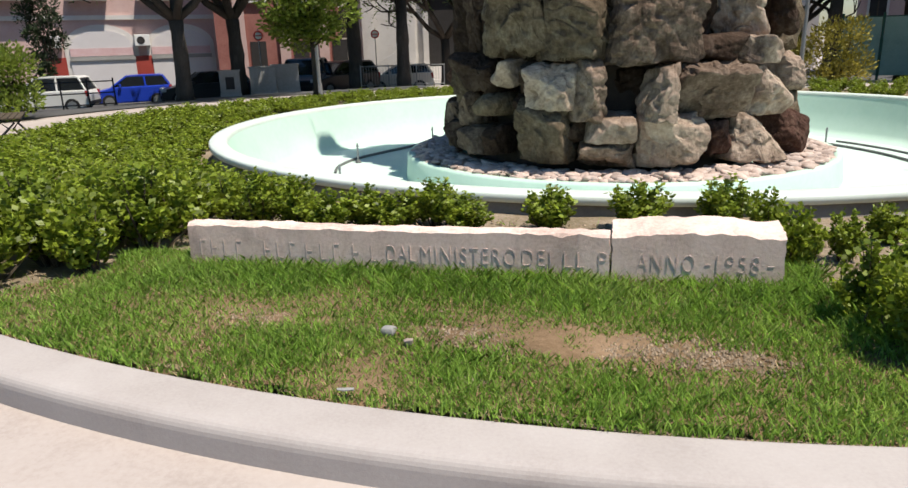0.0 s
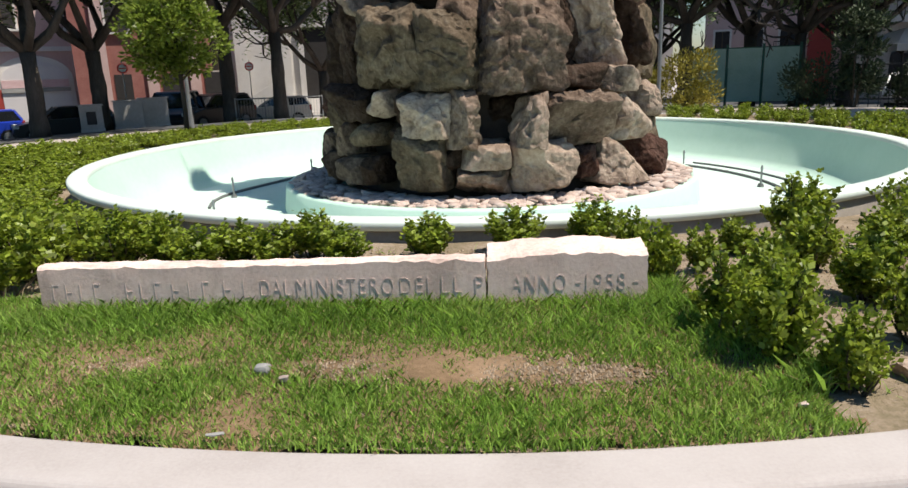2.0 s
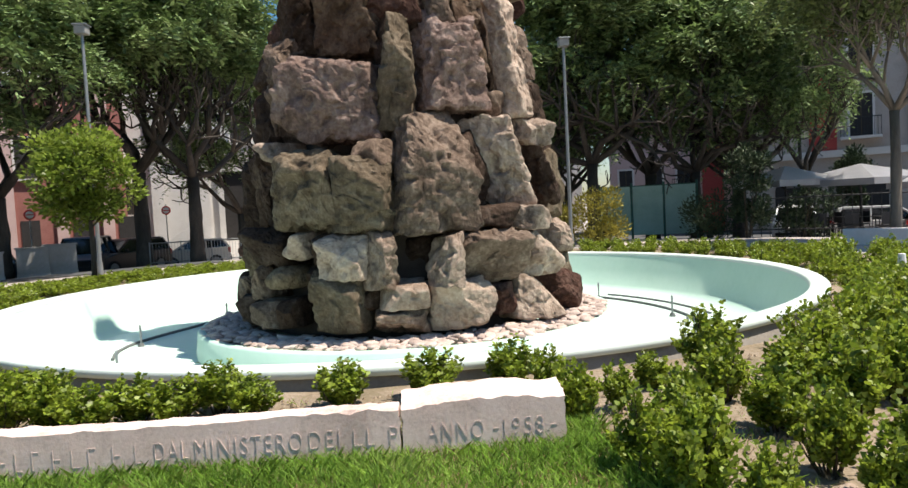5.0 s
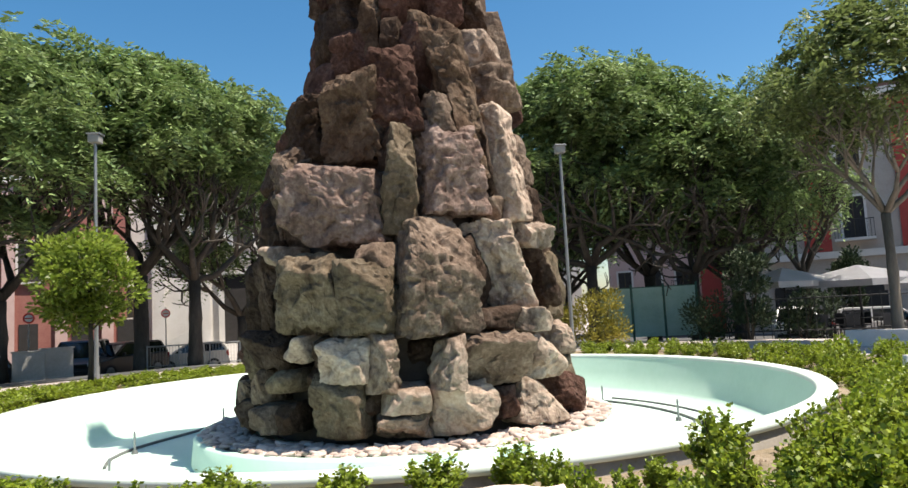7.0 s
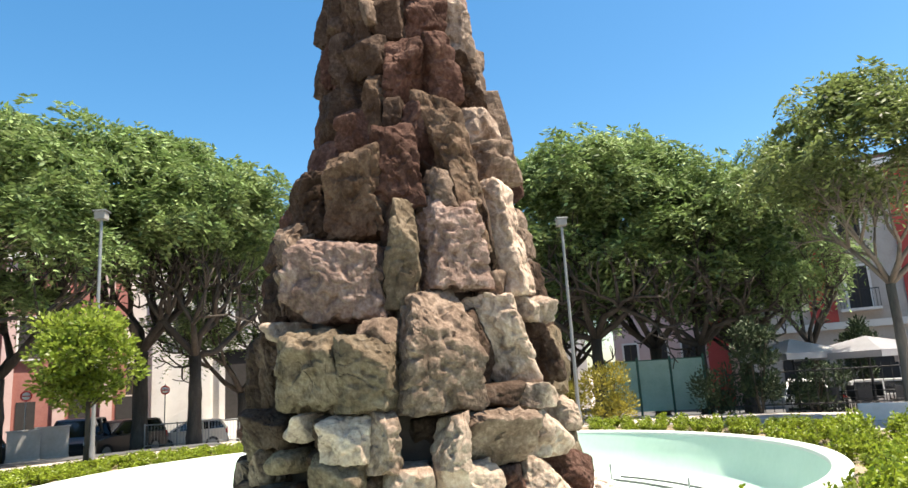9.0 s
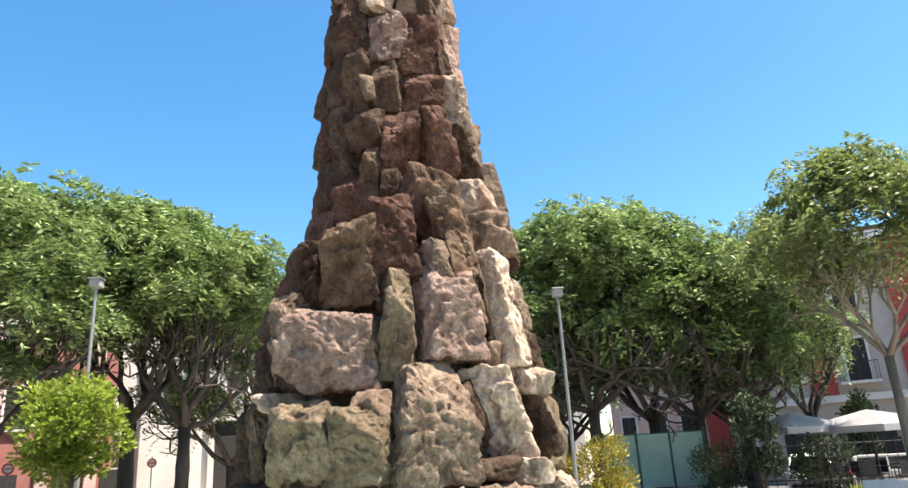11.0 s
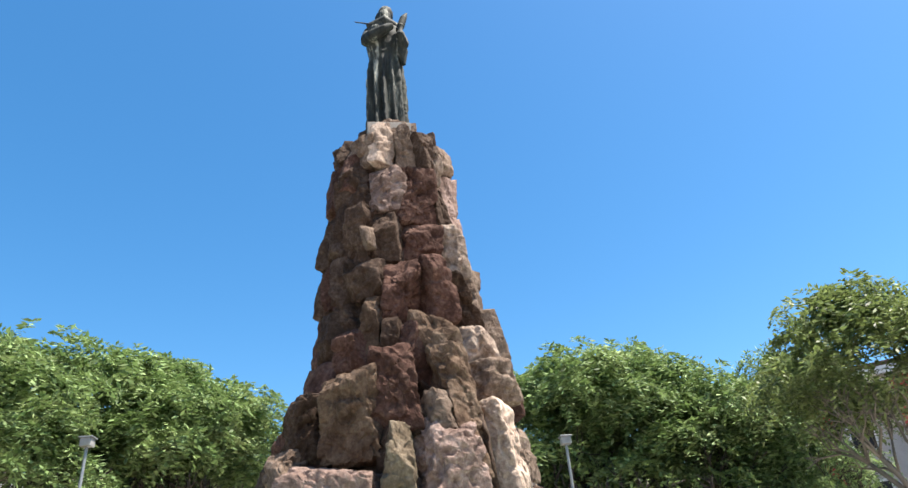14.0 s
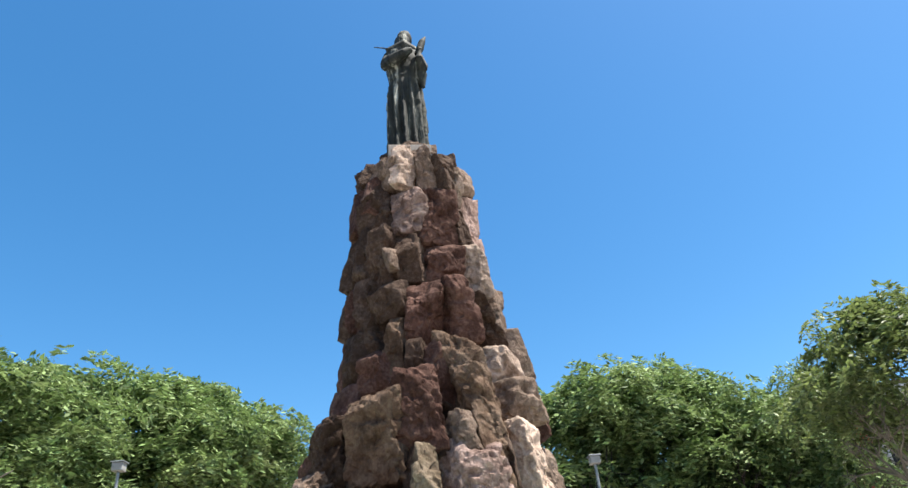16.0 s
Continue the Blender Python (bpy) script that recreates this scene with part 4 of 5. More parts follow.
def make_shrub(seed, n_shoots, per, leaf, height, spread, name="boxwood_shrub", label="small bushy green boxwood shrub in dry soil", material=None, group="shrubs of the planting bed"):
    sh = thing(name, label, "shrub", group)
    stems, fol = shrub_meshes(seed, n_shoots, per, leaf, height, spread, material or M_SHRUB)
    part("stem", stems, M_TWIG, sh, "thin brown stems")
    part("foliage", fol, M_SHRUB, sh)
    return sh


near_shrubs = [make_shrub(40 + i, 60, 34, 0.047, 0.50 + 0.04 * i, 0.20 + 0.02 * i) for i in range(4)]
far_shrubs = [make_shrub(60 + i, 38, 20, 0.056, 0.46 + 0.03 * i, 0.27, label="green boxwood shrub in the dense hedge planting") for i in range(3)]
used = set()
rng = np.random.default_rng(8)


def plant(kinds, x, y, scale=1.0, tall=1.0, wide=1.0):
    src = kinds[int(rng.integers(0, len(kinds)))]
    m = pose(x, y, bed_at(x, y) - 0.01, 0, 0, float(rng.uniform(0, 360)))
    if id(src) not in used:
        used.add(id(src))
        ob = src
        ob.matrix_world = m
    else:
        ob = copy_thing(src, m)
    s = scale * float(rng.uniform(0.88, 1.12))
    ob.scale = (s * wide, s * wide, s * tall * float(rng.uniform(0.9, 1.1)))
    return ob


# row between the wall and the basin
for x, y, s, tall in ((-2.95, 5.2, 0.9, 0.9), (-2.62, 5.3, 0.95, 0.85), (-2.3, 5.1, 0.95, 0.72), (-2.05, 5.3, 0.95, 0.78), (-1.74, 5.25, 0.85, 0.66), (-1.46, 5.4, 0.82, 0.72), (-1.18, 5.3, 0.85, 0.66), (-0.50, 5.3, 0.92, 0.80), (0.17, 5.35, 0.85, 0.80), (0.82, 5.55, 0.80, 0.95)):
    plant(near_shrubs, x, y, s, tall, 1.12)
for x, y, s in ((1.08, 4.42, 0.85), (1.05, 5.2, 0.68), (1.45, 4.77, 0.70), (1.22, 3.5, 0.95), (1.30, 3.12, 0.95), (1.52, 2.82, 0.85), (1.62, 3.84, 1.0), (1.75, 4.3, 1.0), (2.08, 2.84, 0.9), (2.12, 3.37, 0.95)):
    plant(near_shrubs, x, y, s, 0.88, 0.86)
for x, y, s in ((2.58, 3.28, 1.0), (2.2, 4.0, 1.0), (2.72, 4.09, 1.0), (2.2, 4.75, 1.0), (1.85, 5.2, 0.78), (2.9, 2.95, 0.9), (2.45, 2.75, 0.85), (2.75, 4.85, 1.0), (3.2, 3.7, 1.0), (3.3, 4.5, 1.0), (2.45, 5.5, 1.0)):
    plant(near_shrubs, x, y, s, 0.84, 0.95)
# the hedge mass and the rest of the ring
rr = 7.15
while rr < 9.85:
    a = -168.0
    gap = 0.50
    while a < 168:
        x, y = CX + rr * math.sin(radians(a)), CY - rr * math.cos(radians(a))
        x, y = x + float(rng.uniform(-0.1, 0.1)), y + float(rng.uniform(-0.1, 0.1))
        left = a < -20 and x < -3.25 and not (y < 3.35 and x > -3.8) and math.hypot(x - KX, y - KY) < 9.75
        right = a > 22 and x > 3.25 and math.hypot(x - KX, y - KY) < 9.7
        back = abs(a) > 100
        if (left or right) and not (back and rr < 8.1) and not (left and rr < 7.3 and y < 6) and not (right and not back and rng.uniform() < 0.36):
            low = 0.6 if left and y > 7 else 0.75 if left and y > 5 else 0.8 if back else 1.0
            plant(near_shrubs if y < 4.8 and abs(x) < 5 else far_shrubs, x, y, 0.85 if back else 1.0, low, 1.18 if left else 1.0)
        a += math.degrees(gap / rr)
    rr += 0.52


# ---- trees ----
M_PALELEAF = mat("pale_tree_leaf", [(0.07, 0.10, 0.03), (0.125, 0.165, 0.05), (0.20, 0.235, 0.09)], scale=0.6, fine=4, rough=0.5, bump=0, random_by="island", spread=0.45, translucent=0.42)
def polar(az, rho, z=0.0):
    """A place by azimuth (degrees clockwise from +y, seen from the origin) and distance."""
    return rho * math.sin(radians(az)), rho * math.cos(radians(az)), z


def ground_at(x, y):
    return ground_z(math.hypot(x - CX, y - CY))


def tree_parts(seed, height, radius, trunk_h, trunk_r, tips_n, leaf, material, lean=0.0, airy=False):
    rng = np.random.default_rng(seed)
    wood = bmesh.new()
    tips = []
    top = Vector((lean, 0, trunk_h))
    tube([(0, 0, -0.15), (0.02, 0, 0.3), (lean * 0.4, 0.03, trunk_h * 0.55), top], [trunk_r * 1.35, trunk_r, trunk_r * 0.86, trunk_r * 0.78], 10, wood)

    def grow(p, d, length, r, level):
        q = p + d * length
        mid = (p + q) / 2 + Vector(rng.normal(0, 0.08 * length, 3))
        tube([p, mid, q], [r, r * 0.82, r * 0.62], 6 if level < 2 else 4, wood)
        if level >= 3:
            tips.append(np.array(q))
            return
        for _ in range(int(rng.integers(3, 5)) if level < 2 else 3):
            v = (d * 0.75 + Vector(rng.normal(0, 0.46, 3)) + Vector((0, 0, 0.38))).normalized()
            grow(q, v, length * rng.uniform(0.55, 0.8), r * 0.58, level + 1)

    for k in range(6):
        a = k * 1.05 + rng.uniform(-0.3, 0.3)
        grow(top, Vector((math.cos(a) * 0.9, math.sin(a) * 0.9, rng.uniform(0.5, 1.2))).normalized(), (height - trunk_h) * 0.225, trunk_r * 0.5, 0)
    # level sprays of leaflets on the upper side of the lumps that make the crown
    low = 0.60 if airy else 0.41
    lumps = []
    for i in range(38):
        u = rng.uniform(0, 1)
        zz = height * (low + (0.885 - low) * u)
        wide = math.sqrt(max(0.06, 1 - (max(0.0, u - 0.22) / 0.80) ** 2)) * (0.75 + 0.25 * min(1, u / 0.3))
        a, q = rng.uniform(0, 6.283), math.sqrt(rng.uniform(0.2, 1.0)) * 0.92
        lumps.append((np.array([lean + math.cos(a) * q * radius * wide, math.sin(a) * q * radius * wide, zz]), rng.uniform(0.17, 0.32) * radius))
    P, D = [], []
    for i in range(tips_n):
        c, rr = lumps[int(rng.integers(0, len(lumps)))]
        d = rng.normal(0, 1, 3)
        d /= np.linalg.norm(d)
        if d[2] < -0.1 and rng.uniform() < 0.75:
            d[2] = -d[2]
        p = c + d * np.array([1.1, 1.1, 0.72]) * rr * rng.uniform(0.6, 1.15)
        ax = d * np.array([1, 1, 0.25]) + rng.normal(0, 0.3, 3) * np.array([1, 1, 0.5])
        ax /= np.linalg.norm(ax)
        side = np.cross(ax, np.array([0, 0, 1.0]) + rng.normal(0, 0.3, 3))
        side /= np.linalg.norm(side)
        for j in range(6):
            for sg in (-1, 1):
                P.append(p + ax * leaf * 0.42 * j - np.array([0, 0, 0.02 * j * j * leaf * 4]))
                D.append(side * sg + ax * 0.5)
    fol = quads_mesh("crown", leaves(P, D, leaf, leaf * 0.40, rng, 0.2, 0.7), material)
    return wood, fol


def make_tree(name, label, seed, height, radius, trunk_h, trunk_r, tips_n, leaf, leaf_mat, bark, group="", lean=0.0, airy=False):
    t = thing(name, label, "tree", group)
    wood, fol = tree_parts(seed, height, radius, trunk_h, trunk_r, tips_n, leaf, leaf_mat, lean, airy)
    part("trunk", wood, bark, t, "dark forked trunk and limbs", True)
    part("crown", fol, leaf_mat, t, "loose green crown of narrow leaflets")
    return t


SQUARE_TREE = "tall leafy tree with dark trunk on the square"
kinds = [make_tree("square_tree", SQUARE_TREE, 70 + i, 11.6 + 0.4 * i, 4.3 + 0.25 * i, (3.3, 2.6, 3.1)[i], 0.30, 2700, 0.245, M_TREE, M_BARK, "trees round the square", airy=i == 0) for i in range(3)]
spots = [(-33.0, 25.0, 1, 0.97), (-29.0, 28.5, 1, 1.09), (-50.5, 29, 2, 1.0), (-20.0, 31.5, 0, 1.20), (-16.2, 30.0, 0, 1.05), (-49, 27, 0, 1.0), (-12.8, 36, 1, 0.95),
         (11.0, 30.0, 1, 1.04), (15.5, 28.5, 2, 0.98), (20.0, 30.5, 1, 1.06), (26.6, 35.0, 1, 0.9), (31.0, 30.0, 1, 0.62), (23.3, 29.5, 2, 0.86), (26.3, 32.5, 2, 0.92), (6, 38, 1, 0.9), (-3, 42, 2, 0.9), (13.5, 35.5, 2, 0.85)]
seen = set()
rng = np.random.default_rng(15)
for az, rho, k, s in spots:
    x, y, _ = polar(az, rho)
    m = pose(x, y, ground_at(x, y), 0, 0, float(rng.uniform(0, 360)))
    if k in seen:
        ob = copy_thing(kinds[k], m)
    else:
        seen.add(k)
        ob = kinds[k]
        ob.matrix_world = m
    ob.scale = (s, s, 0.96 if s < 0.7 else s)
x, y, _ = polar(36.5, 22.5)
t = make_tree("pale_trunk_tree", "leafy tree with pale forked trunk beside the terrace", 91, 10.2, 3.7, 3.6, 0.19, 2400, 0.22, M_PALELEAF, M_PALEBARK, airy=True)
t.matrix_world = pose(x, y, ground_at(x, y), 0, 0, 200)
t.scale = (0.86, 0.86, 0.99)


# clipped young tree with a round crown
def round_tree():
    t = thing("young_tree", "young tree with a dense round lime-green crown", "tree")
    rng = np.random.default_rng(33)
    wood = tube([(0, 0, -0.1), (0.02, 0, 0.9), (0, 0.02, 1.9), (0.02, 0, 2.9)], [0.065, 0.05, 0.045, 0.03], 8)
    for k in range(9):
        a = k * 0.7
        tube([(0, 0, 1.5 + 0.12 * k), (0.5 * math.cos(a), 0.5 * math.sin(a), 2.1 + 0.12 * k), (0.9 * math.cos(a), 0.9 * math.sin(a), 2.5 + 0.13 * k)], [0.025, 0.016, 0.006], 5, wood)
    part("trunk", wood, M_BARK, t, "slim dark trunk", True)
    P, D = [], []
    lumps = []
    for i in range(46):
        d = rng.normal(0, 1, 3)
        d /= np.linalg.norm(d)
        lumps.append((np.array([0, 0, 2.78]) + d * np.array([1.08, 1.08, 1.22]) * rng.uniform(0.5, 0.9), rng.uniform(0.26, 0.42)))
    for i in range(9000):
        c, r = lumps[int(rng.integers(0, 46))]
        d = rng.normal(0, 1, 3)
        d /= np.linalg.norm(d)
        P.append(c + d * r * rng.uniform(0.6, 1.05))
        D.append(d + np.array([0, 0, 0.3]))
    part("crown", quads_mesh("crown", leaves(P, D, 0.11, 0.07, rng), M_LIME), M_LIME, t, "round lime-green crown")
    return t


x, y, _ = polar(-23.4, 19.8)
yt = round_tree()
yt.matrix_world = pose(x, y, ground_at(x, y))
yt.scale = (1.25, 1.25, 1.0)


def leafy_bush(name, label, mtl, sx, sy, sz, n, leaf, seed, category="bush", taper=0.0):
    b = thing(name, label, category)
    rng = np.random.default_rng(seed)
    wood = bmesh.new()
    for k in range(7):
        a = rng.uniform(0, 6.28)
        tube([(0.05 * math.cos(a), 0.05 * math.sin(a), -0.05), (sx * 0.3 * math.cos(a), sy * 0.3 * math.sin(a), sz * 0.4), (sx * 0.5 * math.cos(a), sy * 0.5 * math.sin(a), sz * 0.75)], [0.03, 0.02, 0.006], 5, wood)
    part("stem", wood, M_TWIG, b, "woody stems")
    lumps = []
    for i in range(30):
        u = rng.uniform(0.12, 0.88)
        w = (1 - taper * u) * (1.0 if taper else math.sqrt(max(0.05, 1 - (2 * u - 0.9) ** 2)))
        a, q = rng.uniform(0, 6.28), math.sqrt(rng.uniform(0, 1)) * 0.72
        lumps.append((np.array([math.cos(a) * q * sx * w, math.sin(a) * q * sy * w, u * sz]), rng.uniform(0.22, 0.36) * min(sx, sz)))
    P, D = [], []
    for i in range(n):
        c, r = lumps[int(rng.integers(0, 30))]
        d = rng.normal(0, 1, 3)
        d /= np.linalg.norm(d)
        P.append(np.maximum(c + d * r * rng.uniform(0.4, 1.1), [-99, -99, 0.02]))
        D.append(d + np.array([0, 0, 0.6]))
    part("foliage", quads_mesh("foliage", leaves(P, D, leaf, leaf * 0.5, rng), mtl), mtl, b)
    return b


def place(ob, az, rho, dz=0.0, turn=0.0):
    x, y, _ = polar(az, rho)
    ob.matrix_world = pose(x, y, ground_at(x, y) + dz, 0, 0, turn)
    return ob


place(leafy_bush("golden_bush", "loose golden-yellow flowering bush beside the fence", M_GOLD, 1.2, 0.9, 1.9, 3200, 0.11, 5), 15.9, 24.0)
place(leafy_bush("golden_bush", "low golden-green bush beside the fence", M_GOLD, 0.7, 0.6, 1.5, 1400, 0.11, 6), 12.9, 24.5)
place(leafy_bush("cypress_bush", "dark upright clipped evergreen bush", M_DARKLEAF, 0.95, 0.95, 3.5, 5200, 0.12, 7, taper=0.15), 27.0, 26.5)
place(leafy_bush("dark_bush", "dark evergreen bush beside the terrace", M_DARKLEAF, 1.0, 0.8, 1.7, 2400, 0.12, 8), 30.6, 27.5)
place(leafy_bush("dark_bush", "dark evergreen bush behind the fence", M_DARKLEAF, 1.2, 0.8, 1.6, 2400, 0.12, 9), 24.2, 27.2)
place(leafy_bush("dark_bush", "dark evergreen bush near the facade", M_DARKLEAF, 1.3, 1.2, 2.6, 2800, 0.16, 10), 31.6, 36.0)
place(leafy_bush("dark_bush", "tall dark rounded evergreen before the facade", M_DARKLEAF, 1.1, 1.1, 4.9, 5200, 0.16, 14), 33.9, 38.0)
place(leafy_bush("lime_bush", "lime-green bush beside the street", M_LIME, 1.15, 0.9, 1.9, 4500, 0.12, 12), -44.9, 21.0)
place(leafy_bush("dark_column_bush", "tall dark ivy-covered trunk beside the street", M_DARKLEAF, 1.3, 1.0, 6.5, 6000, 0.16, 13), -41.6, 40.0)


# ---- lamp posts, boxes, signs ----
def lamp_post(height, arm):
    l = thing("street_lamp", "slim grey steel lamp post with a flat lantern", "street lamp", "lamps of the square")
    part("base", rod((0, 0, -0.1), (0, 0, 0.5), 0.09, 0.08), M_STEEL, l)
    part("pole", rod((0, 0, 0.4), (0, 0, height), 0.062, 0.045), M_STEEL, l, "tapered steel pole")
    lan = part("lantern", box(-0.16, -0.16, height - 0.02, 0.16, 0.16, height + 0.22, 0.03), M_BOX, l, "square pale lantern head")
    part("lantern_cap", box(-0.20, -0.20, height + 0.215, 0.20, 0.20, height + 0.26, 0.02), M_STEEL, lan)
    return l


place(lamp_post(7.0, 1), -23.0, 22.5)
place(lamp_post(6.55, 1), 13.62, 23.0)


def utility_cabinet(w, d, h, label, slot=True):
    c = thing("utility_cabinet", label, "cabinet")
    part("plinth", box(-w / 2, -d / 2, -0.1, w / 2, d / 2, 0.12), M_CONC, c)
    body = part("body", box(-w / 2 + 0.02, -d / 2 + 0.02, 0.12, w / 2 - 0.02, d / 2 - 0.02, h - 0.05, 0.01), M_BOX, c)
    part("cap", box(-w / 2 - 0.02, -d / 2 - 0.02, h - 0.05, w / 2 + 0.02, d / 2 + 0.02, h, 0.01), M_BOX, c)
    if slot:
        part("panel", box(-w * 0.2, -d / 2 - 0.004, h * 0.3, w * 0.2, -d / 2 + 0.03, h * 0.75), M_DARK, body, "dark front panel")
    return c


place(utility_cabinet(0.72, 0.4, 0.92, "pale concrete meter cabinet with a dark panel"), -29.7, 26.0, 0, 30)
place(utility_cabinet(1.0, 0.4, 1.05, "tall stained grey utility cabinet", False), -27.2, 28.0, 0, 27)
place(utility_cabinet(1.05, 0.4, 1.1, "tall pale grey utility cabinet", False), -25.5, 28.2, 0, 26)


def road_sign(label, h):
    s = thing("road_sign", label, "road sign")
    part("pole", rod((0, 0, -0.1), (0, 0, h + 0.3), 0.03), M_STEEL, s)
    disc = part("disc", rod((0, -0.04, h), (0, -0.06, h), 0.21, seg=28), M_SIGNRED, s, "red-edged round sign")
    part("face", rod((0, -0.058, h), (0, -0.066, h), 0.15, seg=24), M_WHITE, disc, "white sign face")
    part("bar", box(-0.14, -0.072, h - 0.022, 0.14, -0.064, h + 0.022), M_SIGNRED, disc, "red bar", m=pose(0, 0, 0, 0, 0, 0))
    return s


place(road_sign("round red no-entry style sign on a pole", 2.7), -27.2, 33.0, 0, 27)
place(road_sign("round pale road sign on a pole", 2.9), -18.3, 36.5, 0, 18)


# a low railing before the old car
def railing(length):
    r = thing("railing", "low grey mesh railing along the pavement edge", "railing")
    part("top_rail", rod((-length / 2, 0, 0.95), (length / 2, 0, 0.95), 0.025), M_STEEL, r)
    part("bottom_rail", rod((-length / 2, 0, 0.15), (length / 2, 0, 0.15), 0.02), M_STEEL, r)
    n = int(length / 0.12)
    for i in range(n + 1):
        x = -length / 2 + length * i / n
        big = i % 10 == 0
        part("post" if big else "baluster", rod((x, 0, -0.05 if big else 0.15), (x, 0, 1.0 if big else 0.95), 0.03 if big else 0.009, seg=6), M_STEEL, r)
    return r


place(railing(3.6), -16.3, 31.0, 0, 16)


def metal_fence(length):
    r = thing("iron_fence", "black iron bar fence beside the street", "fence")
    for z in (0.2, 0.6, 1.0):
        part("rail", rod((-length / 2, 0, z), (length / 2, 0, z), 0.022, seg=6), M_DARKMETAL, r)
    n = int(length / 0.7)
    for i in range(n + 1):
        x = -length / 2 + length * i / n
        part("post", rod((x, 0, -0.05), (x, 0, 1.1), 0.03, seg=6), M_DARKMETAL, r)
    return r


place(metal_fence(3.4), -41.2, 28.5, 0, 41)


# park bench at the far kerb
def bench():
    b = thing("bench", "dark iron park bench beside the bed", "bench")
    for i in range(4):
        part("slat", box(-0.8, -0.2 + i * 0.11, 0.43, 0.8, -0.11 + i * 0.11, 0.46, 0.006), M_TWIG, b)
    for i in range(3):
        part("slat", box(-0.8, 0.24 + 0.02 * i, 0.55 + i * 0.12, 0.8, 0.265 + 0.02 * i, 0.64 + i * 0.12, 0.006), M_TWIG, b)
    for x in (-0.65, 0.65):
        part("leg", tube([(x, -0.24, 0), (x, -0.05, 0.25), (x, -0.2, 0.43)], [0.025, 0.025, 0.025], 6), M_DARKMETAL, b)
        part("leg", tube([(x, 0.28, 0), (x, 0.02, 0.25), (x, 0.24, 0.45), (x, 0.31, 0.92)], [0.025, 0.025, 0.025, 0.02], 6), M_DARKMETAL, b)
    return b


place(bench(), -44.6, 16.2, 0, 130)


# ---- cars ----
def car(name, label, paint, length=3.9, width=1.68, height=1.48, hatch=0.9, hood=0.26):
    """A small car, front towards -x, standing on z = 0."""
    c = thing(name, label, "car", "parked cars")
    L, W, H = length, width / 2, height
    low = [(-L / 2, 0.32), (-L / 2 - 0.02, 0.55), (-L / 2 + 0.1, 0.72), (-L / 2 + L * hood, 0.93), (L / 2 - 0.1, 0.97), (L / 2 + 0.01, 0.75), (L / 2, 0.35), (L / 2 - 0.15, 0.22), (-L / 2 + 0.15, 0.22)]

    def slab(profile, w, inset=0.0, bev=0.05):
        bm = bmesh.new()
        f1 = bm.faces.new([bm.verts.new((x, -w + inset * max(0, z - 0.95), z)) for x, z in profile])
        f2 = bm.faces.new([bm.verts.new((x, w - inset * max(0, z - 0.95), z)) for x, z in reversed(profile)])
        a, b2 = list(f1.verts), list(reversed(list(f2.verts)))
        for i in range(len(a)):
            j = (i + 1) % len(a)
            bm.faces.new((a[j], a[i], b2[i], b2[j]))
        bmesh.ops.recalc_face_normals(bm, faces=bm.faces)
        bmesh.ops.bevel(bm, geom=list(bm.edges), offset=bev, segments=2, affect="EDGES", profile=0.6)
        return bm

    body = part("body", slab(low, W, 0, 0.06), paint, c, "painted body")
    x0, x1, x2, x3 = -L / 2 + L * hood - 0.05, -L / 2 + L * hood + 0.65, L / 2 - 0.35, L / 2 - 0.08
    cabin = [(x0, 0.9), (x1, H - 0.06), (x2, H - 0.06), (x3, 0.92)]
    part("cabin_glass", slab(cabin, W - 0.06, 0.28, 0.03), M_GLASS, c, "dark windows")
    part("roof", slab([(x1 - 0.06, H - 0.085), (x1 + 0.1, H - 0.01), (x2 - 0.1, H), (x2 + 0.08, H - 0.085)], W - 0.19, 0, 0.02), paint, c, "painted roof")
    for sx in (-1, 1):
        y = sx * (W - 0.1)
        for a, b3 in (((x0 + 0.03, sx * (W - 0.05), 0.93), (x1, sx * (W - 0.2), H - 0.05)), ((x2, sx * (W - 0.2), H - 0.05), (x3, sx * (W - 0.05), 0.95)), (((x1 + x2) / 2, sx * (W - 0.045), 0.93), ((x1 + x2) / 2 - 0.03, sx * (W - 0.185), H - 0.05))):
            part("pillar", rod(a, b3, 0.045, seg=6), paint, body)
        for wx in (-L / 2 + 0.72, L / 2 - 0.68):
            wheel = part("wheel", rod((wx, y - sx * 0.08, 0.3), (wx, sx * (W + 0.012), 0.3), 0.31, seg=24), M_TYRE, c, "black tyre")
            part("rim", rod((wx, sx * (W - 0.02), 0.3), (wx, sx * (W + 0.022), 0.3), 0.20, seg=16), M_STEEL, wheel, "grey wheel rim")
        part("headlight", box(-L / 2 - 0.02, y - 0.16, 0.62, -L / 2 + 0.22, y + 0.08, 0.76, 0.03), M_LIGHTS, c)
        part("tail_light", box(L / 2 - 0.12, y - 0.1, 0.68, L / 2 + 0.02, y + 0.09, 0.92, 0.02), M_REDLIGHT, c)
        part("mirror", box(x0 + 0.35, sx * (W + 0.08) - 0.07, 0.95, x0 + 0.45, sx * (W + 0.08) + 0.07, 1.07, 0.02), paint, c)
    part("bumper", box(-L / 2 - 0.05, -W + 0.1, 0.3, -L / 2 + 0.1, W - 0.1, 0.46, 0.03), M_DARKMETAL, c)
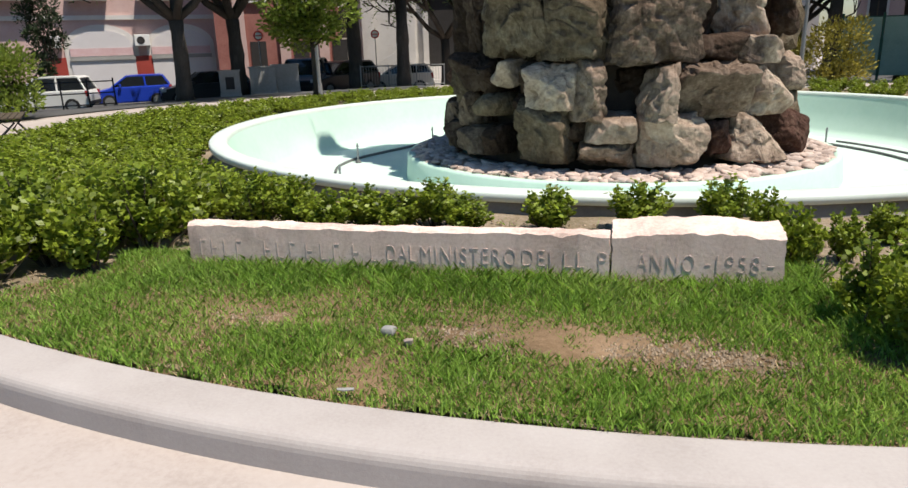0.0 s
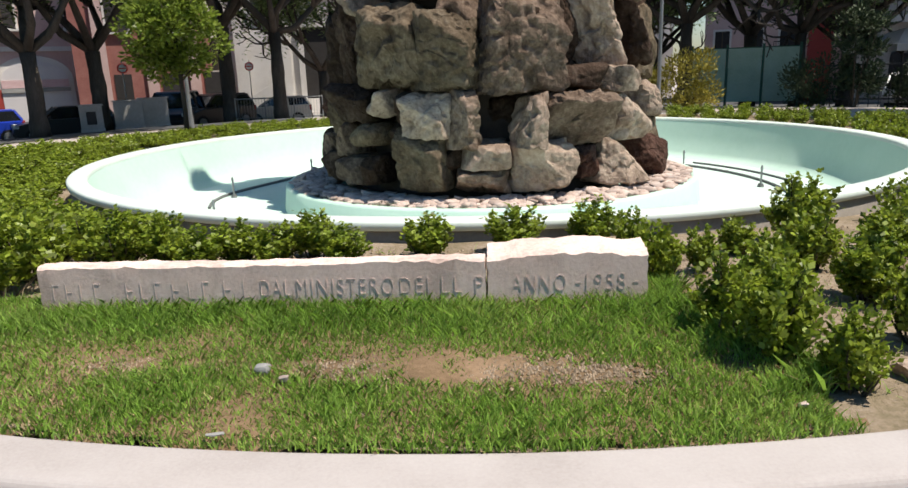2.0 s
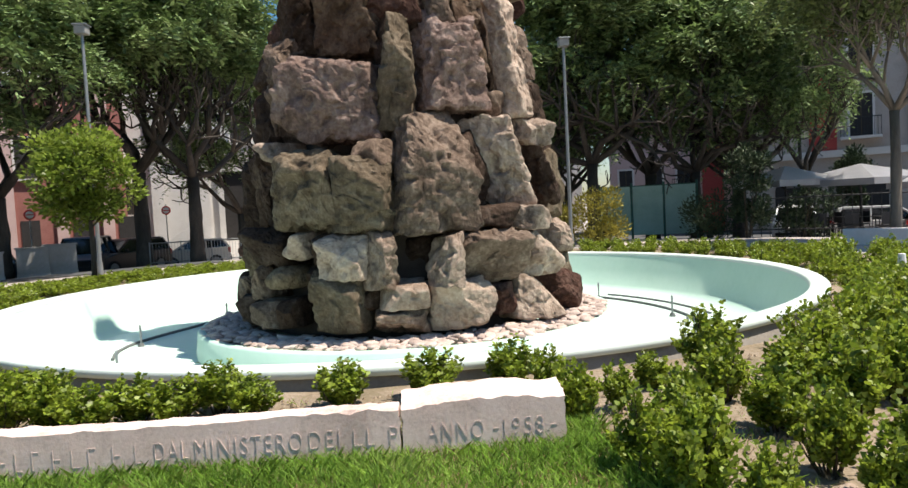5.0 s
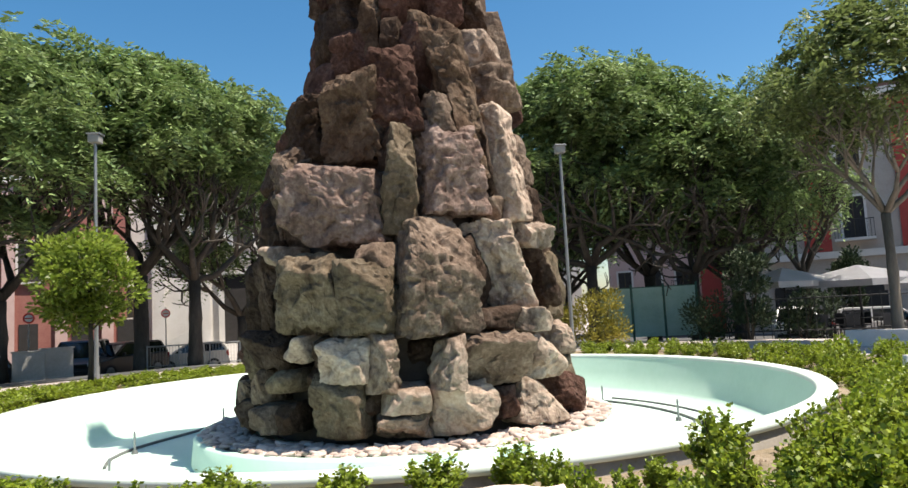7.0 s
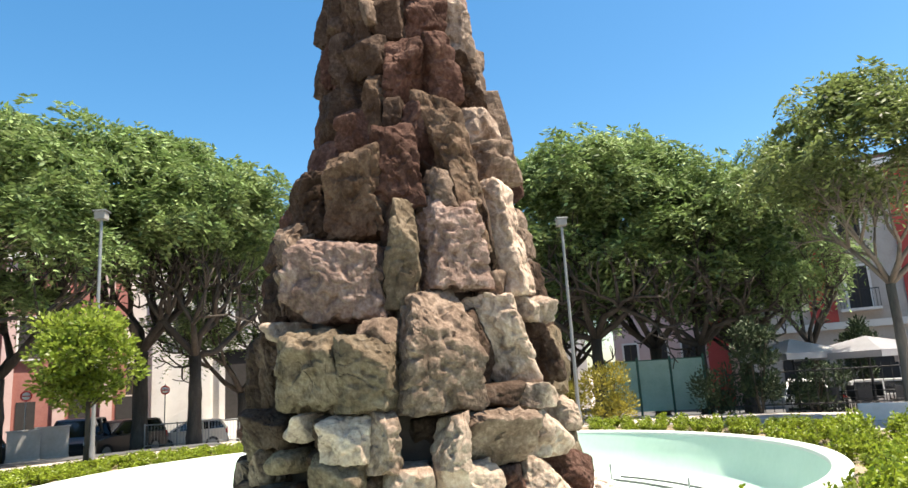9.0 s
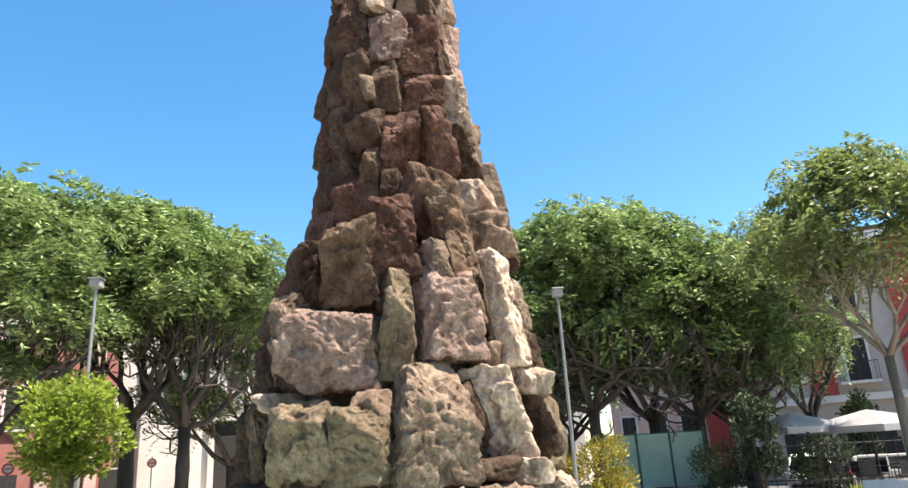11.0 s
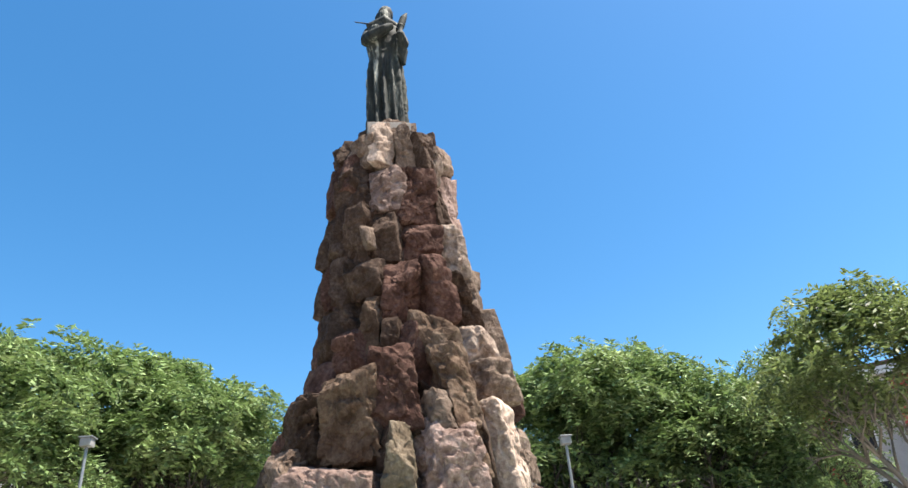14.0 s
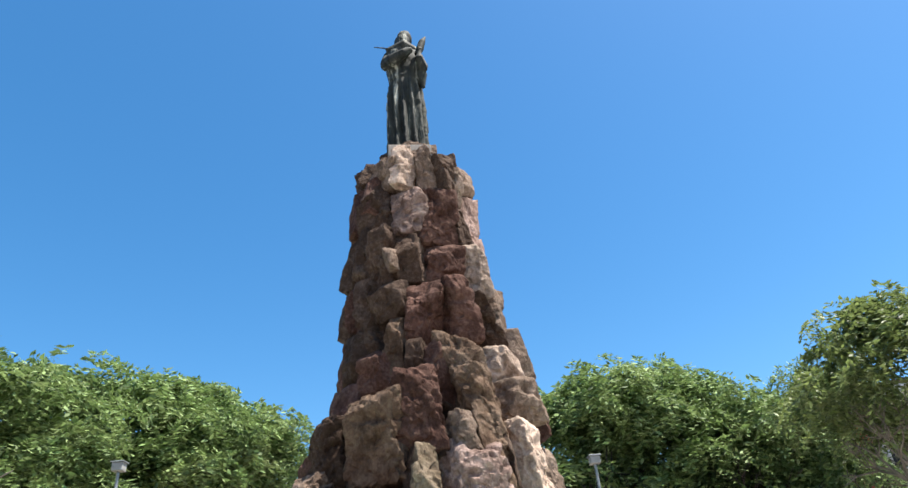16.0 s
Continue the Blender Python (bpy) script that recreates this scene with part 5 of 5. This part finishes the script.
    part("bumper", box(L / 2 - 0.1, -W + 0.1, 0.32, L / 2 + 0.05, W - 0.1, 0.48, 0.03), M_DARKMETAL, c)
    return c


P_BLUE, P_WHITE, P_BLACK = car_paint("blue_car_paint", (0.012, 0.045, 0.42)), car_paint("white_car_paint", (0.66, 0.66, 0.64)), car_paint("black_car_paint", (0.012, 0.012, 0.014))
P_SILVER, P_BEIGE = car_paint("silver_car_paint", (0.42, 0.42, 0.42)), car_paint("beige_car_paint", (0.50, 0.47, 0.42))
place(car("car", "small bright blue hatchback parked at the street", P_BLUE, 3.45, 1.6, 1.45), -36.5, 37.0, 0.02, 34)
place(car("car", "white compact car with dark windows parked at the street", P_WHITE, 3.7, 1.75, 1.55), -41.9, 36.0, 0.02, 22)
place(car("car", "black car parked under the trees", P_BLACK, 4.0, 1.7, 1.46), -31.4, 35.5, 0.02, 36)
place(car("car", "black compact car parked beside the cabinets", P_BLACK, 3.8, 1.75, 1.62), -24.0, 33.0, 0.02, 100)
place(car("car", "black car parked beside the white building", P_BLACK, 3.8, 1.7, 1.5), -21.4, 34.0, 0.02, 60)
place(car("car", "old cream saloon car parked behind the railing", P_BEIGE, 3.4, 1.55, 1.38), -16.5, 36.5, 0.02, 14)
place(car("car", "white car parked beside the terrace", P_WHITE, 3.9, 1.7, 1.5), 30.2, 33.0, 0.02, 60)
place(car("car", "silver car with red tail lights parked beside the terrace", P_SILVER, 4.1, 1.75, 1.5), 36.0, 34.0, 0.02, 150)
place(car("car", "black car parked beside the terrace", P_BLACK, 4.1, 1.75, 1.5), 40.5, 33.0, 0.02, 150)


# ---- fence and terrace on the far side ----
def screen_fence(n):
    f = thing("screen_fence", "green site fence with mesh screens and posts", "fence")
    w = 1.25
    for i in range(n + 1):
        part("post", rod((i * w, 0, -0.1), (i * w, 0, 2.25), 0.045, seg=8), M_GREENPOST, f)
    for i in range(n):
        part("screen", box(i * w + 0.05, -0.012, 0.15, (i + 1) * w - 0.05, 0.012, 2.1), M_GREENFENCE, f, "faded green mesh screen")
        part("rail", rod((i * w, 0, 2.12), ((i + 1) * w, 0, 2.12), 0.02, seg=6), M_GREENPOST, f)
    return f


x, y, _ = polar(16.0, 29.0)
f = screen_fence(3)
f.matrix_world = pose(x, y, ground_at(x, y), 0, 0, -18)


def open_fence(length):
    f = thing("iron_fence", "dark upright bar fence beside the terrace", "fence")
    part("rail", rod((0, 0, 0.25), (length, 0, 0.25), 0.025, seg=6), M_DARKMETAL, f)
    part("rail", rod((0, 0, 1.35), (length, 0, 1.35), 0.025, seg=6), M_DARKMETAL, f)
    n = int(length / 0.28)
    for i in range(n + 1):
        part("bar", rod((length * i / n, 0, 0), (length * i / n, 0, 1.5), 0.014, seg=6), M_DARKMETAL, f)
    return f


x, y, _ = polar(24.9, 27.0)
f = open_fence(6.2)
f.matrix_world = pose(x, y, ground_at(x, y), 0, 0, -30)


def umbrella(size, h, canvas, label):
    u = thing("terrace_umbrella", label, "umbrella", "terrace umbrellas")
    part("pole", rod((0, 0, -0.05), (0, 0, h + 0.5), 0.04), M_DARKMETAL, u)
    part("base", box(-0.35, -0.35, -0.05, 0.35, 0.35, 0.08, 0.02), M_CONC, u)
    bm = bmesh.new()
    s = size / 2
    top = bm.verts.new((0, 0, h + 0.55))
    ring = [bm.verts.new((sx * s, sy * s, h)) for sx, sy in ((-1, -1), (0, -1.0), (1, -1), (1, 0), (1, 1), (0, 1), (-1, 1), (-1, 0))]
    low = [bm.verts.new(v.co - Vector((0, 0, 0.22))) for v in ring]
    for i in range(8):
        bm.faces.new((ring[i], ring[(i + 1) % 8], top))
        bm.faces.new((low[i], low[(i + 1) % 8], ring[(i + 1) % 8], ring[i]))
    bmesh.ops.solidify(bm, geom=list(bm.faces), thickness=0.012)
    can = part("canopy", bm, canvas, u, "square canvas canopy with a valance")
    for sx, sy in ((-1, -1), (1, -1), (1, 1), (-1, 1)):
        part("rib", rod((0, 0, h + 0.5), (sx * s * 0.97, sy * s * 0.97, h - 0.03), 0.012, seg=5), M_DARKMETAL, can)
    return u


place(umbrella(2.6, 2.15, M_CANVAS, "white canvas terrace umbrella"), 29.6, 29.0, 0, 10)
place(umbrella(3.5, 2.2, M_AWNING, "large pale grey canvas terrace umbrella"), 34.4, 29.5, 0, 20)
place(umbrella(3.0, 2.05, M_AWNING, "large grey canvas terrace umbrella"), 40.0, 29.0, 0, 24)


def terrace_table():
    t = thing("terrace_table", "dark terrace table with slim legs", "table", "terrace tables")
    part("tabletop", box(-0.4, -0.4, 0.72, 0.4, 0.4, 0.75, 0.008), M_DARKMETAL, t)
    for a, b in ((-1, -1), (1, -1), (1, 1), (-1, 1)):
        part("leg", rod((a * 0.35, b * 0.35, 0), (a * 0.35, b * 0.35, 0.72), 0.02, seg=6), M_DARKMETAL, t)
    return t


def terrace_chair():
    c = thing("terrace_chair", "dark slatted metal terrace chair", "chair", "terrace chairs")
    part("seat", box(-0.22, -0.22, 0.44, 0.22, 0.22, 0.48, 0.01), M_DARKMETAL, c)
    part("backrest", box(-0.22, 0.2, 0.5, 0.22, 0.23, 0.9, 0.01), M_DARKMETAL, c)
    for a, b in ((-1, -1), (1, -1), (1, 1), (-1, 1)):
        part("leg", rod((a * 0.2, b * 0.2, 0), (a * 0.2, b * 0.2, 0.45), 0.018, seg=6), M_DARKMETAL, c)
    return c


tb, ch = terrace_table(), terrace_chair()
first = True
for az, rho in ((31.6, 28.6), (33.4, 28.2), (35.4, 27.8), (33.0, 30.2)):
    x, y, _ = polar(az, rho)
    zz = ground_at(x, y)
    m = pose(x, y, zz, 0, 0, az * 3)
    if first:
        tb.matrix_world = m
    else:
        copy_thing(tb, m)
    for k in range(3):
        a = radians(az * 3 + 120 * k)
        m = pose(x + 0.65 * math.sin(a), y - 0.65 * math.cos(a), zz, 0, 0, math.degrees(a) + 180)
        if first:
            ch.matrix_world = m
            first = False
        else:
            copy_thing(ch, m)

lw = part("low_wall", box(-1.6, -0.2, -0.1, 1.6, 0.2, 0.42, 0.02), M_CREAM)
x, y, _ = polar(37.4, 22.0)
lw.matrix_world = pose(x, y, ground_at(x, y), 0, 0, -32)
tagged(lw, "low pale stone wall at the terrace edge", "wall")

# ---- buildings ----
def arch_panel(w, h, rise, y0, y1, seg=14):
    """A slab with an arched top, w wide, standing on z = 0."""
    pts = [(-w / 2, 0), (w / 2, 0)] + [(w / 2 * math.cos(math.pi * i / seg), h - rise + rise * math.sin(math.pi * i / seg)) for i in range(seg + 1)]
    bm = bmesh.new()
    a = [bm.verts.new((x, y0, z)) for x, z in pts]
    b = [bm.verts.new((x, y1, z)) for x, z in pts]
    bm.faces.new(a)
    bm.faces.new(list(reversed(b)))
    for i in range(len(pts)):
        j = (i + 1) % len(pts)
        bm.faces.new((a[j], a[i], b[i], b[j]))
    bmesh.ops.recalc_face_normals(bm, faces=bm.faces)
    return bm


def add_window(house, x, z, w, h, shutter=None, balcony=False):
    wd = part("window", box(x - w / 2, -0.03, z, x + w / 2, 0.05, z + h), M_DARK, house, "dark recessed window")
    for a, b, c, d in ((x - w / 2 - 0.12, z - 0.1, x - w / 2, z + h + 0.12), (x + w / 2, z - 0.1, x + w / 2 + 0.12, z + h + 0.12), (x - w / 2, z + h, x + w / 2, z + h + 0.12)):
        part("frame", box(a, -0.09, b, c, 0.02, d), M_CREAM, wd, "pale stone surround")
    part("sill", box(x - w / 2 - 0.15, -0.18, z - 0.12, x + w / 2 + 0.15, 0.0, z - 0.02), M_CREAM, wd)
    part("mullion", box(x - 0.03, -0.05, z, x + 0.03, -0.031, z + h), M_TWIG, wd)
    if balcony:
        part("balcony_slab", box(x - w * 0.9, -0.75, z - 0.2, x + w * 0.9, -0.03, z - 0.06), M_CREAM, wd)
        for i in range(13):
            xx = x - w * 0.88 + w * 1.76 * i / 12
            part("balcony_bar", rod((xx, -0.7, z - 0.06), (xx, -0.7, z + 0.95), 0.014, seg=5), M_DARKMETAL, wd)
        part("balcony_rail", rod((x - w * 0.9, -0.7, z + 0.95), (x + w * 0.9, -0.7, z + 0.95), 0.025, seg=6), M_DARKMETAL, wd)


def house(name, label, width, height, depth, wall_mat, roof_mat=None):
    h = thing(name, label, "building")
    part("wall", box(-width / 2, 0, -0.3, width / 2, depth, height), wall_mat, h)
    part("cornice", box(-width / 2 - 0.3, -0.35, height - 0.4, width / 2 + 0.3, 0.0, height), M_CREAM, h)
    part("roof", box(-width / 2 - 0.3, -0.35, height + 0.004, width / 2 + 0.3, depth, height + 0.25), roof_mat or M_BROWNWALL, h)
    return h


# pink house with arched shopfronts
h = house("pink_house", "pink plastered house with arched shopfronts and roller shutters", 19.0, 13.0, 9.0, M_PINK)
for i, x in enumerate((-7.4, -3.9, 0.45, 4.8)):
    if i == 1:
        continue
    a = part("arch_surround", arch_panel(3.9, 4.1, 1.25, -0.10, 0.05), M_CREAM, h, "pale arched surround", m=pose(x, 0, 0))
    part("shutter", arch_panel(3.4, 3.8, 1.1, -0.16, -0.05), M_SHUTTER, a, "closed white roller shutter")
    part("sign_band", box(-1.68, -0.19, 2.35, 1.68, -0.165, 2.78), M_SALMON, a, "faded salmon shop sign")
    part("shutter_box", box(-1.72, -0.24, 2.1, 1.72, -0.17, 2.32), M_CONC, a, "grey shutter housing")
for x in (-2.0, 2.65):
    d = part("door", box(x - 0.52, -0.12, 0, x + 0.52, 0.02, 2.3), M_DOORRED, h, "red panelled door")
    part("panel", box(x - 0.4, -0.14, 0.2, x + 0.4, -0.121, 1.0), M_DOORRED, d)
    part("panel", box(x - 0.4, -0.14, 1.15, x + 0.4, -0.121, 2.1), M_DOORRED, d)
    ac = part("air_conditioner", box(x - 0.42, -0.45, 2.85, x + 0.42, -0.02, 3.5, 0.03), M_WHITE, h, "white air conditioner")
    part("fan_grille", rod((x - 0.08, -0.455, 3.17), (x - 0.08, -0.47, 3.17), 0.22, seg=18), M_DARK, ac)
part("string_course", box(-9.5, -0.14, 4.35, 9.5, 0.0, 4.6), M_CREAM, h)
for x in (-7.4, -3.7, 0, 3.7, 7.4):
    add_window(h, x, 5.6, 1.2, 2.2, balcony=True)
    add_window(h, x, 9.4, 1.2, 2.0)
place(h, -38.6, 47.0, 0, 38.6)

h = house("brown_house", "dark brown plastered house with an arched entrance", 12.0, 12.0, 9.0, M_BROWNWALL)
part("arch_door", arch_panel(3.2, 3.6, 1.4, -0.06, 0.05), M_DARK, h, "dark arched opening", m=pose(1.5, 0, 0))
part("string_course", box(-6, -0.14, 4.2, 6, 0.0, 4.5), M_PINK, h)
for x in (-4, 0, 4):
    add_window(h, x, 5.6, 1.2, 2.2)
place(h, -52.5, 46.5, 0, 52)

h = house("red_house", "dark red plastered house with tall doors behind the trees", 7.2, 11.0, 8.0, M_DEEPPINK)
for x in (-2.2, 0.3, 2.6):
    part("pilaster", box(x - 0.3, -0.2, 0, x + 0.3, -0.005, 10.4), M_PINK, h)
    part("doorway", box(x + 0.5, -0.05, 0, x + 1.4, 0.03, 2.9), M_DARK, h, "dark doorway")
for x in (-1.2, 1.4):
    add_window(h, x, 5.2, 1.1, 2.2)
place(h, -25.6, 44.5, 0, 26)

# white church with stair ramp and dark portal
h = house("white_church", "white stone church front with dark portal and pilasters", 15.0, 12.5, 14.0, M_CREAM, M_CREAM)
for x in (-7.0, -4.2, -1.6, 1.0, 6.9):
    part("pilaster", box(x - 0.35, -0.28, 0, x + 0.35, -0.005, 11.8), M_CREAM, h)
dr = part("portal", box(2.2, -0.06, 1.1, 4.6, 0.04, 5.4), M_DARK, h, "dark open portal")
for a, b in ((1.85, 2.2), (4.6, 4.95)):
    part("jamb", box(a, -0.25, 1.1, b, 0.02, 5.75), M_CREAM, dr)
part("lintel", box(1.85, -0.28, 5.42, 4.95, 0.02, 5.85), M_CREAM, dr)
add_window(h, -3.0, 3.0, 1.0, 1.8)
add_window(h, -0.3, 6.2, 1.0, 2.0)
add_window(h, 3.4, 7.2, 1.2, 2.2)
part("string_course", box(-7.5, -0.2, 6.2, 7.5, -0.004, 6.5), M_CREAM, h)
for i in range(6):
    part("step", box(1.2 - 0.3 * (5 - i) * 0.4, -0.5 - 0.34 * (6 - i), -0.1, 5.6 + 0.3 * (5 - i) * 0.4, -0.16 - 0.34 * (5 - i), 0.18 * (i + 1)), M_CREAM, h)
bm = bmesh.new()
pts = [(0.9, -0.1), (0.9, 2.2), (0.3, 2.25), (-2.2, 0.75), (-2.2, -0.1)]
a = [bm.verts.new((x, -3.0, z)) for x, z in pts]
b = [bm.verts.new((x, -2.6, z)) for x, z in pts]
bm.faces.new(a)
bm.faces.new(list(reversed(b)))
for i in range(5):
    bm.faces.new((a[(i + 1) % 5], a[i], b[i], b[(i + 1) % 5]))
bmesh.ops.recalc_face_normals(bm, faces=bm.faces)
part("ramp_wall", bm, M_CREAM, h, "sloping white stair wall")
place(h, -16.8, 46.0, 0, 17)

# right side: low rose house and tall red-and-white house
h = house("rose_house", "rose plastered house with balconies behind the trees", 8.5, 7.2, 8.0, M_PINK)
part("red_bay", box(1.6, -0.12, -0.2, 2.9, -0.005, 6.6), M_RED, h, "deep red wall bay")
for x in (-3.2, -1.3, 0.5):
    add_window(h, x, 2.6, 0.85, 1.7, balcony=x > -1)
    add_window(h, x, 0.2, 1.0, 1.9)
place(h, 21.9, 48.0, 0, -22)

h = house("palazzo", "tall red and white palazzo with an arched ground floor", 16.0, 13.5, 10.0, M_WARMPLASTER)
part("red_field", box(-4.3, -0.10, 4.6, -2.9, -0.005, 12.9), M_RED, h, "deep red plaster field")
part("red_field", box(0.5, -0.10, 4.6, 2.2, -0.005, 12.9), M_RED, h, "deep red plaster field")
part("red_field", box(4.0, -0.10, 4.6, 7.4, -0.005, 12.9), M_RED, h, "deep red plaster field")
part("string_course", box(-8, -0.25, 4.2, 8, 0.0, 4.58), M_CREAM, h)
for x in (-5.2, -1.4, 2.4, 6.0):
    part("arch_door", arch_panel(1.9, 3.3, 0.95, -0.06, 0.05), M_DARK, h, "dark arched opening", m=pose(x, 0, 0))
for x in (-1.7, 3.1, 6.6):
    add_window(h, x, 5.3, 1.1, 2.3, balcony=True)
    add_window(h, x, 9.3, 1.1, 2.1)
place(h, 36.7, 45.0, 0, -36.7)

h = house("far_house", "pale distant house closing the square", 20.0, 8.0, 8.0, M_CREAM)
for i in range(6):
    add_window(h, -8 + 3.2 * i, 1.0, 1.1, 1.9)
    add_window(h, -8 + 3.2 * i, 4.4, 1.1, 1.9)
place(h, 4.5, 56.0, 0, -4)

# ---- small things ----
rng = np.random.default_rng(77)


def hose(points, label):
    ob = part("water_pipe", tube(points, [0.028] * len(points), 8), M_PIPE)
    return tagged(ob, label, "pipe")


hose([(CX + (4.87 + 0.1 * math.sin(i * 0.6)) * math.sin(radians(-78 - 4.5 * i)), CY - 4.87 * math.cos(radians(-78 - 4.5 * i)), -0.585) for i in range(11)], "grey water pipe lying on the basin floor")
hose([(CX + 5.0 * math.sin(radians(80 + 4.5 * i)), CY - 5.0 * math.cos(radians(80 + 4.5 * i)), -0.585) for i in range(11)], "curved grey water pipe lying on the basin floor")
hose([(CX + 5.45 * math.sin(radians(88 + 4.5 * i)), CY - 5.45 * math.cos(radians(88 + 4.5 * i)), -0.59) for i in range(9)], "thin curved grey pipe lying on the basin floor")


def nozzle():
    s = thing("spray_nozzle", "small upright steel spray nozzle in the basin", "nozzle", "nozzles of the fountain")
    part("foot", rod((0, 0, 0), (0, 0, 0.06), 0.06, 0.04), M_PIPE, s)
    part("pipe", rod((0, 0, 0.05), (0, 0, 0.32), 0.018), M_STEEL, s)
    part("tip", rod((0, 0, 0.31), (0, 0, 0.38), 0.026, 0.012), M_STEEL, s)
    return s


nz = nozzle()
for i, a in enumerate((-92, -62, -40, 32, 60, 88, 120, -125)):
    m = pose(CX + 4.75 * math.sin(radians(a)), CY - 4.75 * math.cos(radians(a)), -0.606)
    if i:
        copy_thing(nz, m)
    else:
        nz.matrix_world = m

sp = thing("garden_spotlight", "short grey garden spotlight on a stake", "spotlight")
part("stake", rod((0, 0, -0.1), (0, 0, 0.42), 0.03), M_STEEL, sp)
part("head", rod((0, 0, 0.40), (0, 0, 0.55), 0.065, 0.05), M_WHITE, sp, "white spotlight head")
sp.matrix_world = pose(7.4, 9.9, bed_at(7.4, 9.9))

bag = part("crumpled_bag", rough_stone(rng, 0.030, 0.024, 0.012, 7, 8, 0.022, 0.6), M_BOX, None, "", False, pose(-1.14, 3.06, 0.17))
tagged(bag, "crumpled pale plastic scrap on the lawn", "litter")
paper = part("paper_scrap", rough_stone(rng, 0.034, 0.010, 0.003, 4, 5, 0.008, 0.8), M_BOX, None, "", False, pose(-1.13, 2.42, 0.178, 0, 0, 10))
tagged(paper, "white paper scrap on the grass", "litter")
for x, y, s in ((-1.0, 2.93, 0.024), (1.22, 2.62, 0.022)):
    ob = part("loose_stone", rough_stone(rng, s, s * 0.8, s * 0.7, 5, 6, 0.012, 0.6), M_PEBBLE, None, "", True, pose(x, y, 0.175))
    tagged(ob, "small pale loose stone on the lawn", "stone")
ob = part("field_stone", rough_stone(rng, 0.13, 0.09, 0.055, 12, 9, 0.03, 0.8), M_ROCKS[4], None, "", False, pose(1.93, 2.98, 0.15, 4, -8, 12))
tagged(ob, "flat rough brown stone lying on the soil", "stone")
soil_v = []
for i in range(5200):
    if i < 3400:
        a, r = rng.uniform(-0.35, 0.85), rng.uniform(6.9, 9.9)
        x, y = CX + r * math.sin(a), CY - r * math.cos(a)
        if in_lawn(x, y):
            continue
        zz, s = bed_at(x, y), rng.uniform(0.006, 0.026)
    else:
        bx, by, sx, sy = BALD[i % len(BALD)]
        x, y, zz, s = bx + rng.normal(0, sx * 0.8), by + rng.normal(0, sy * 0.8), 0.142, rng.uniform(0.004, 0.013)
    c = np.array([x, y, zz + 0.010])
    o = np.array([[1, 0, -.3], [0, 1, -.3], [-1, 0, -.3], [0, -1, -.3], [0, 0, .7]]) * s * rng.uniform(0.7, 1.3, (5, 3)) + c
    for k in range(4):
        soil_v.append([o[k], o[(k + 1) % 4], o[4], o[4]])
cl = part("soil_clods", quads_mesh("soil_clods", np.array(soil_v)[:, :3], M_CLOD, 3))
tagged(cl, "small clods and gravel on the soil", "gravel", kind="stuff")

# ---- pebbles of the island ----
rest = bmesh.new()
for i, (_, a, r, s, turn, k) in enumerate(PEBBLES):
    m = pose(r * math.sin(radians(a)), -r * math.cos(radians(a)), -0.255 + 0.02 * (k % 3), (k * 37) % 24 - 12, (k * 53) % 24 - 12, turn) @ Matrix.Diagonal((s, s, s, 1))
    if i < 290:
        part("pebble", pebble_meshes[k % 7], M_PEBBLE, island, "", True, m)
    else:
        bm = bmesh.new()
        bm.from_mesh(pebble_meshes[k % 7])
        bmesh.ops.transform(bm, matrix=m, verts=bm.verts)
        me = bpy.data.meshes.new("tmp")
        bm.to_mesh(me)
        bm.free()
        rest.from_mesh(me)
        bpy.data.meshes.remove(me)
pf = part("pebble_fill", rest, M_PEBBLES, island, "pale flat pebbles round the rocks", True)
tagged(pf, kind="stuff")
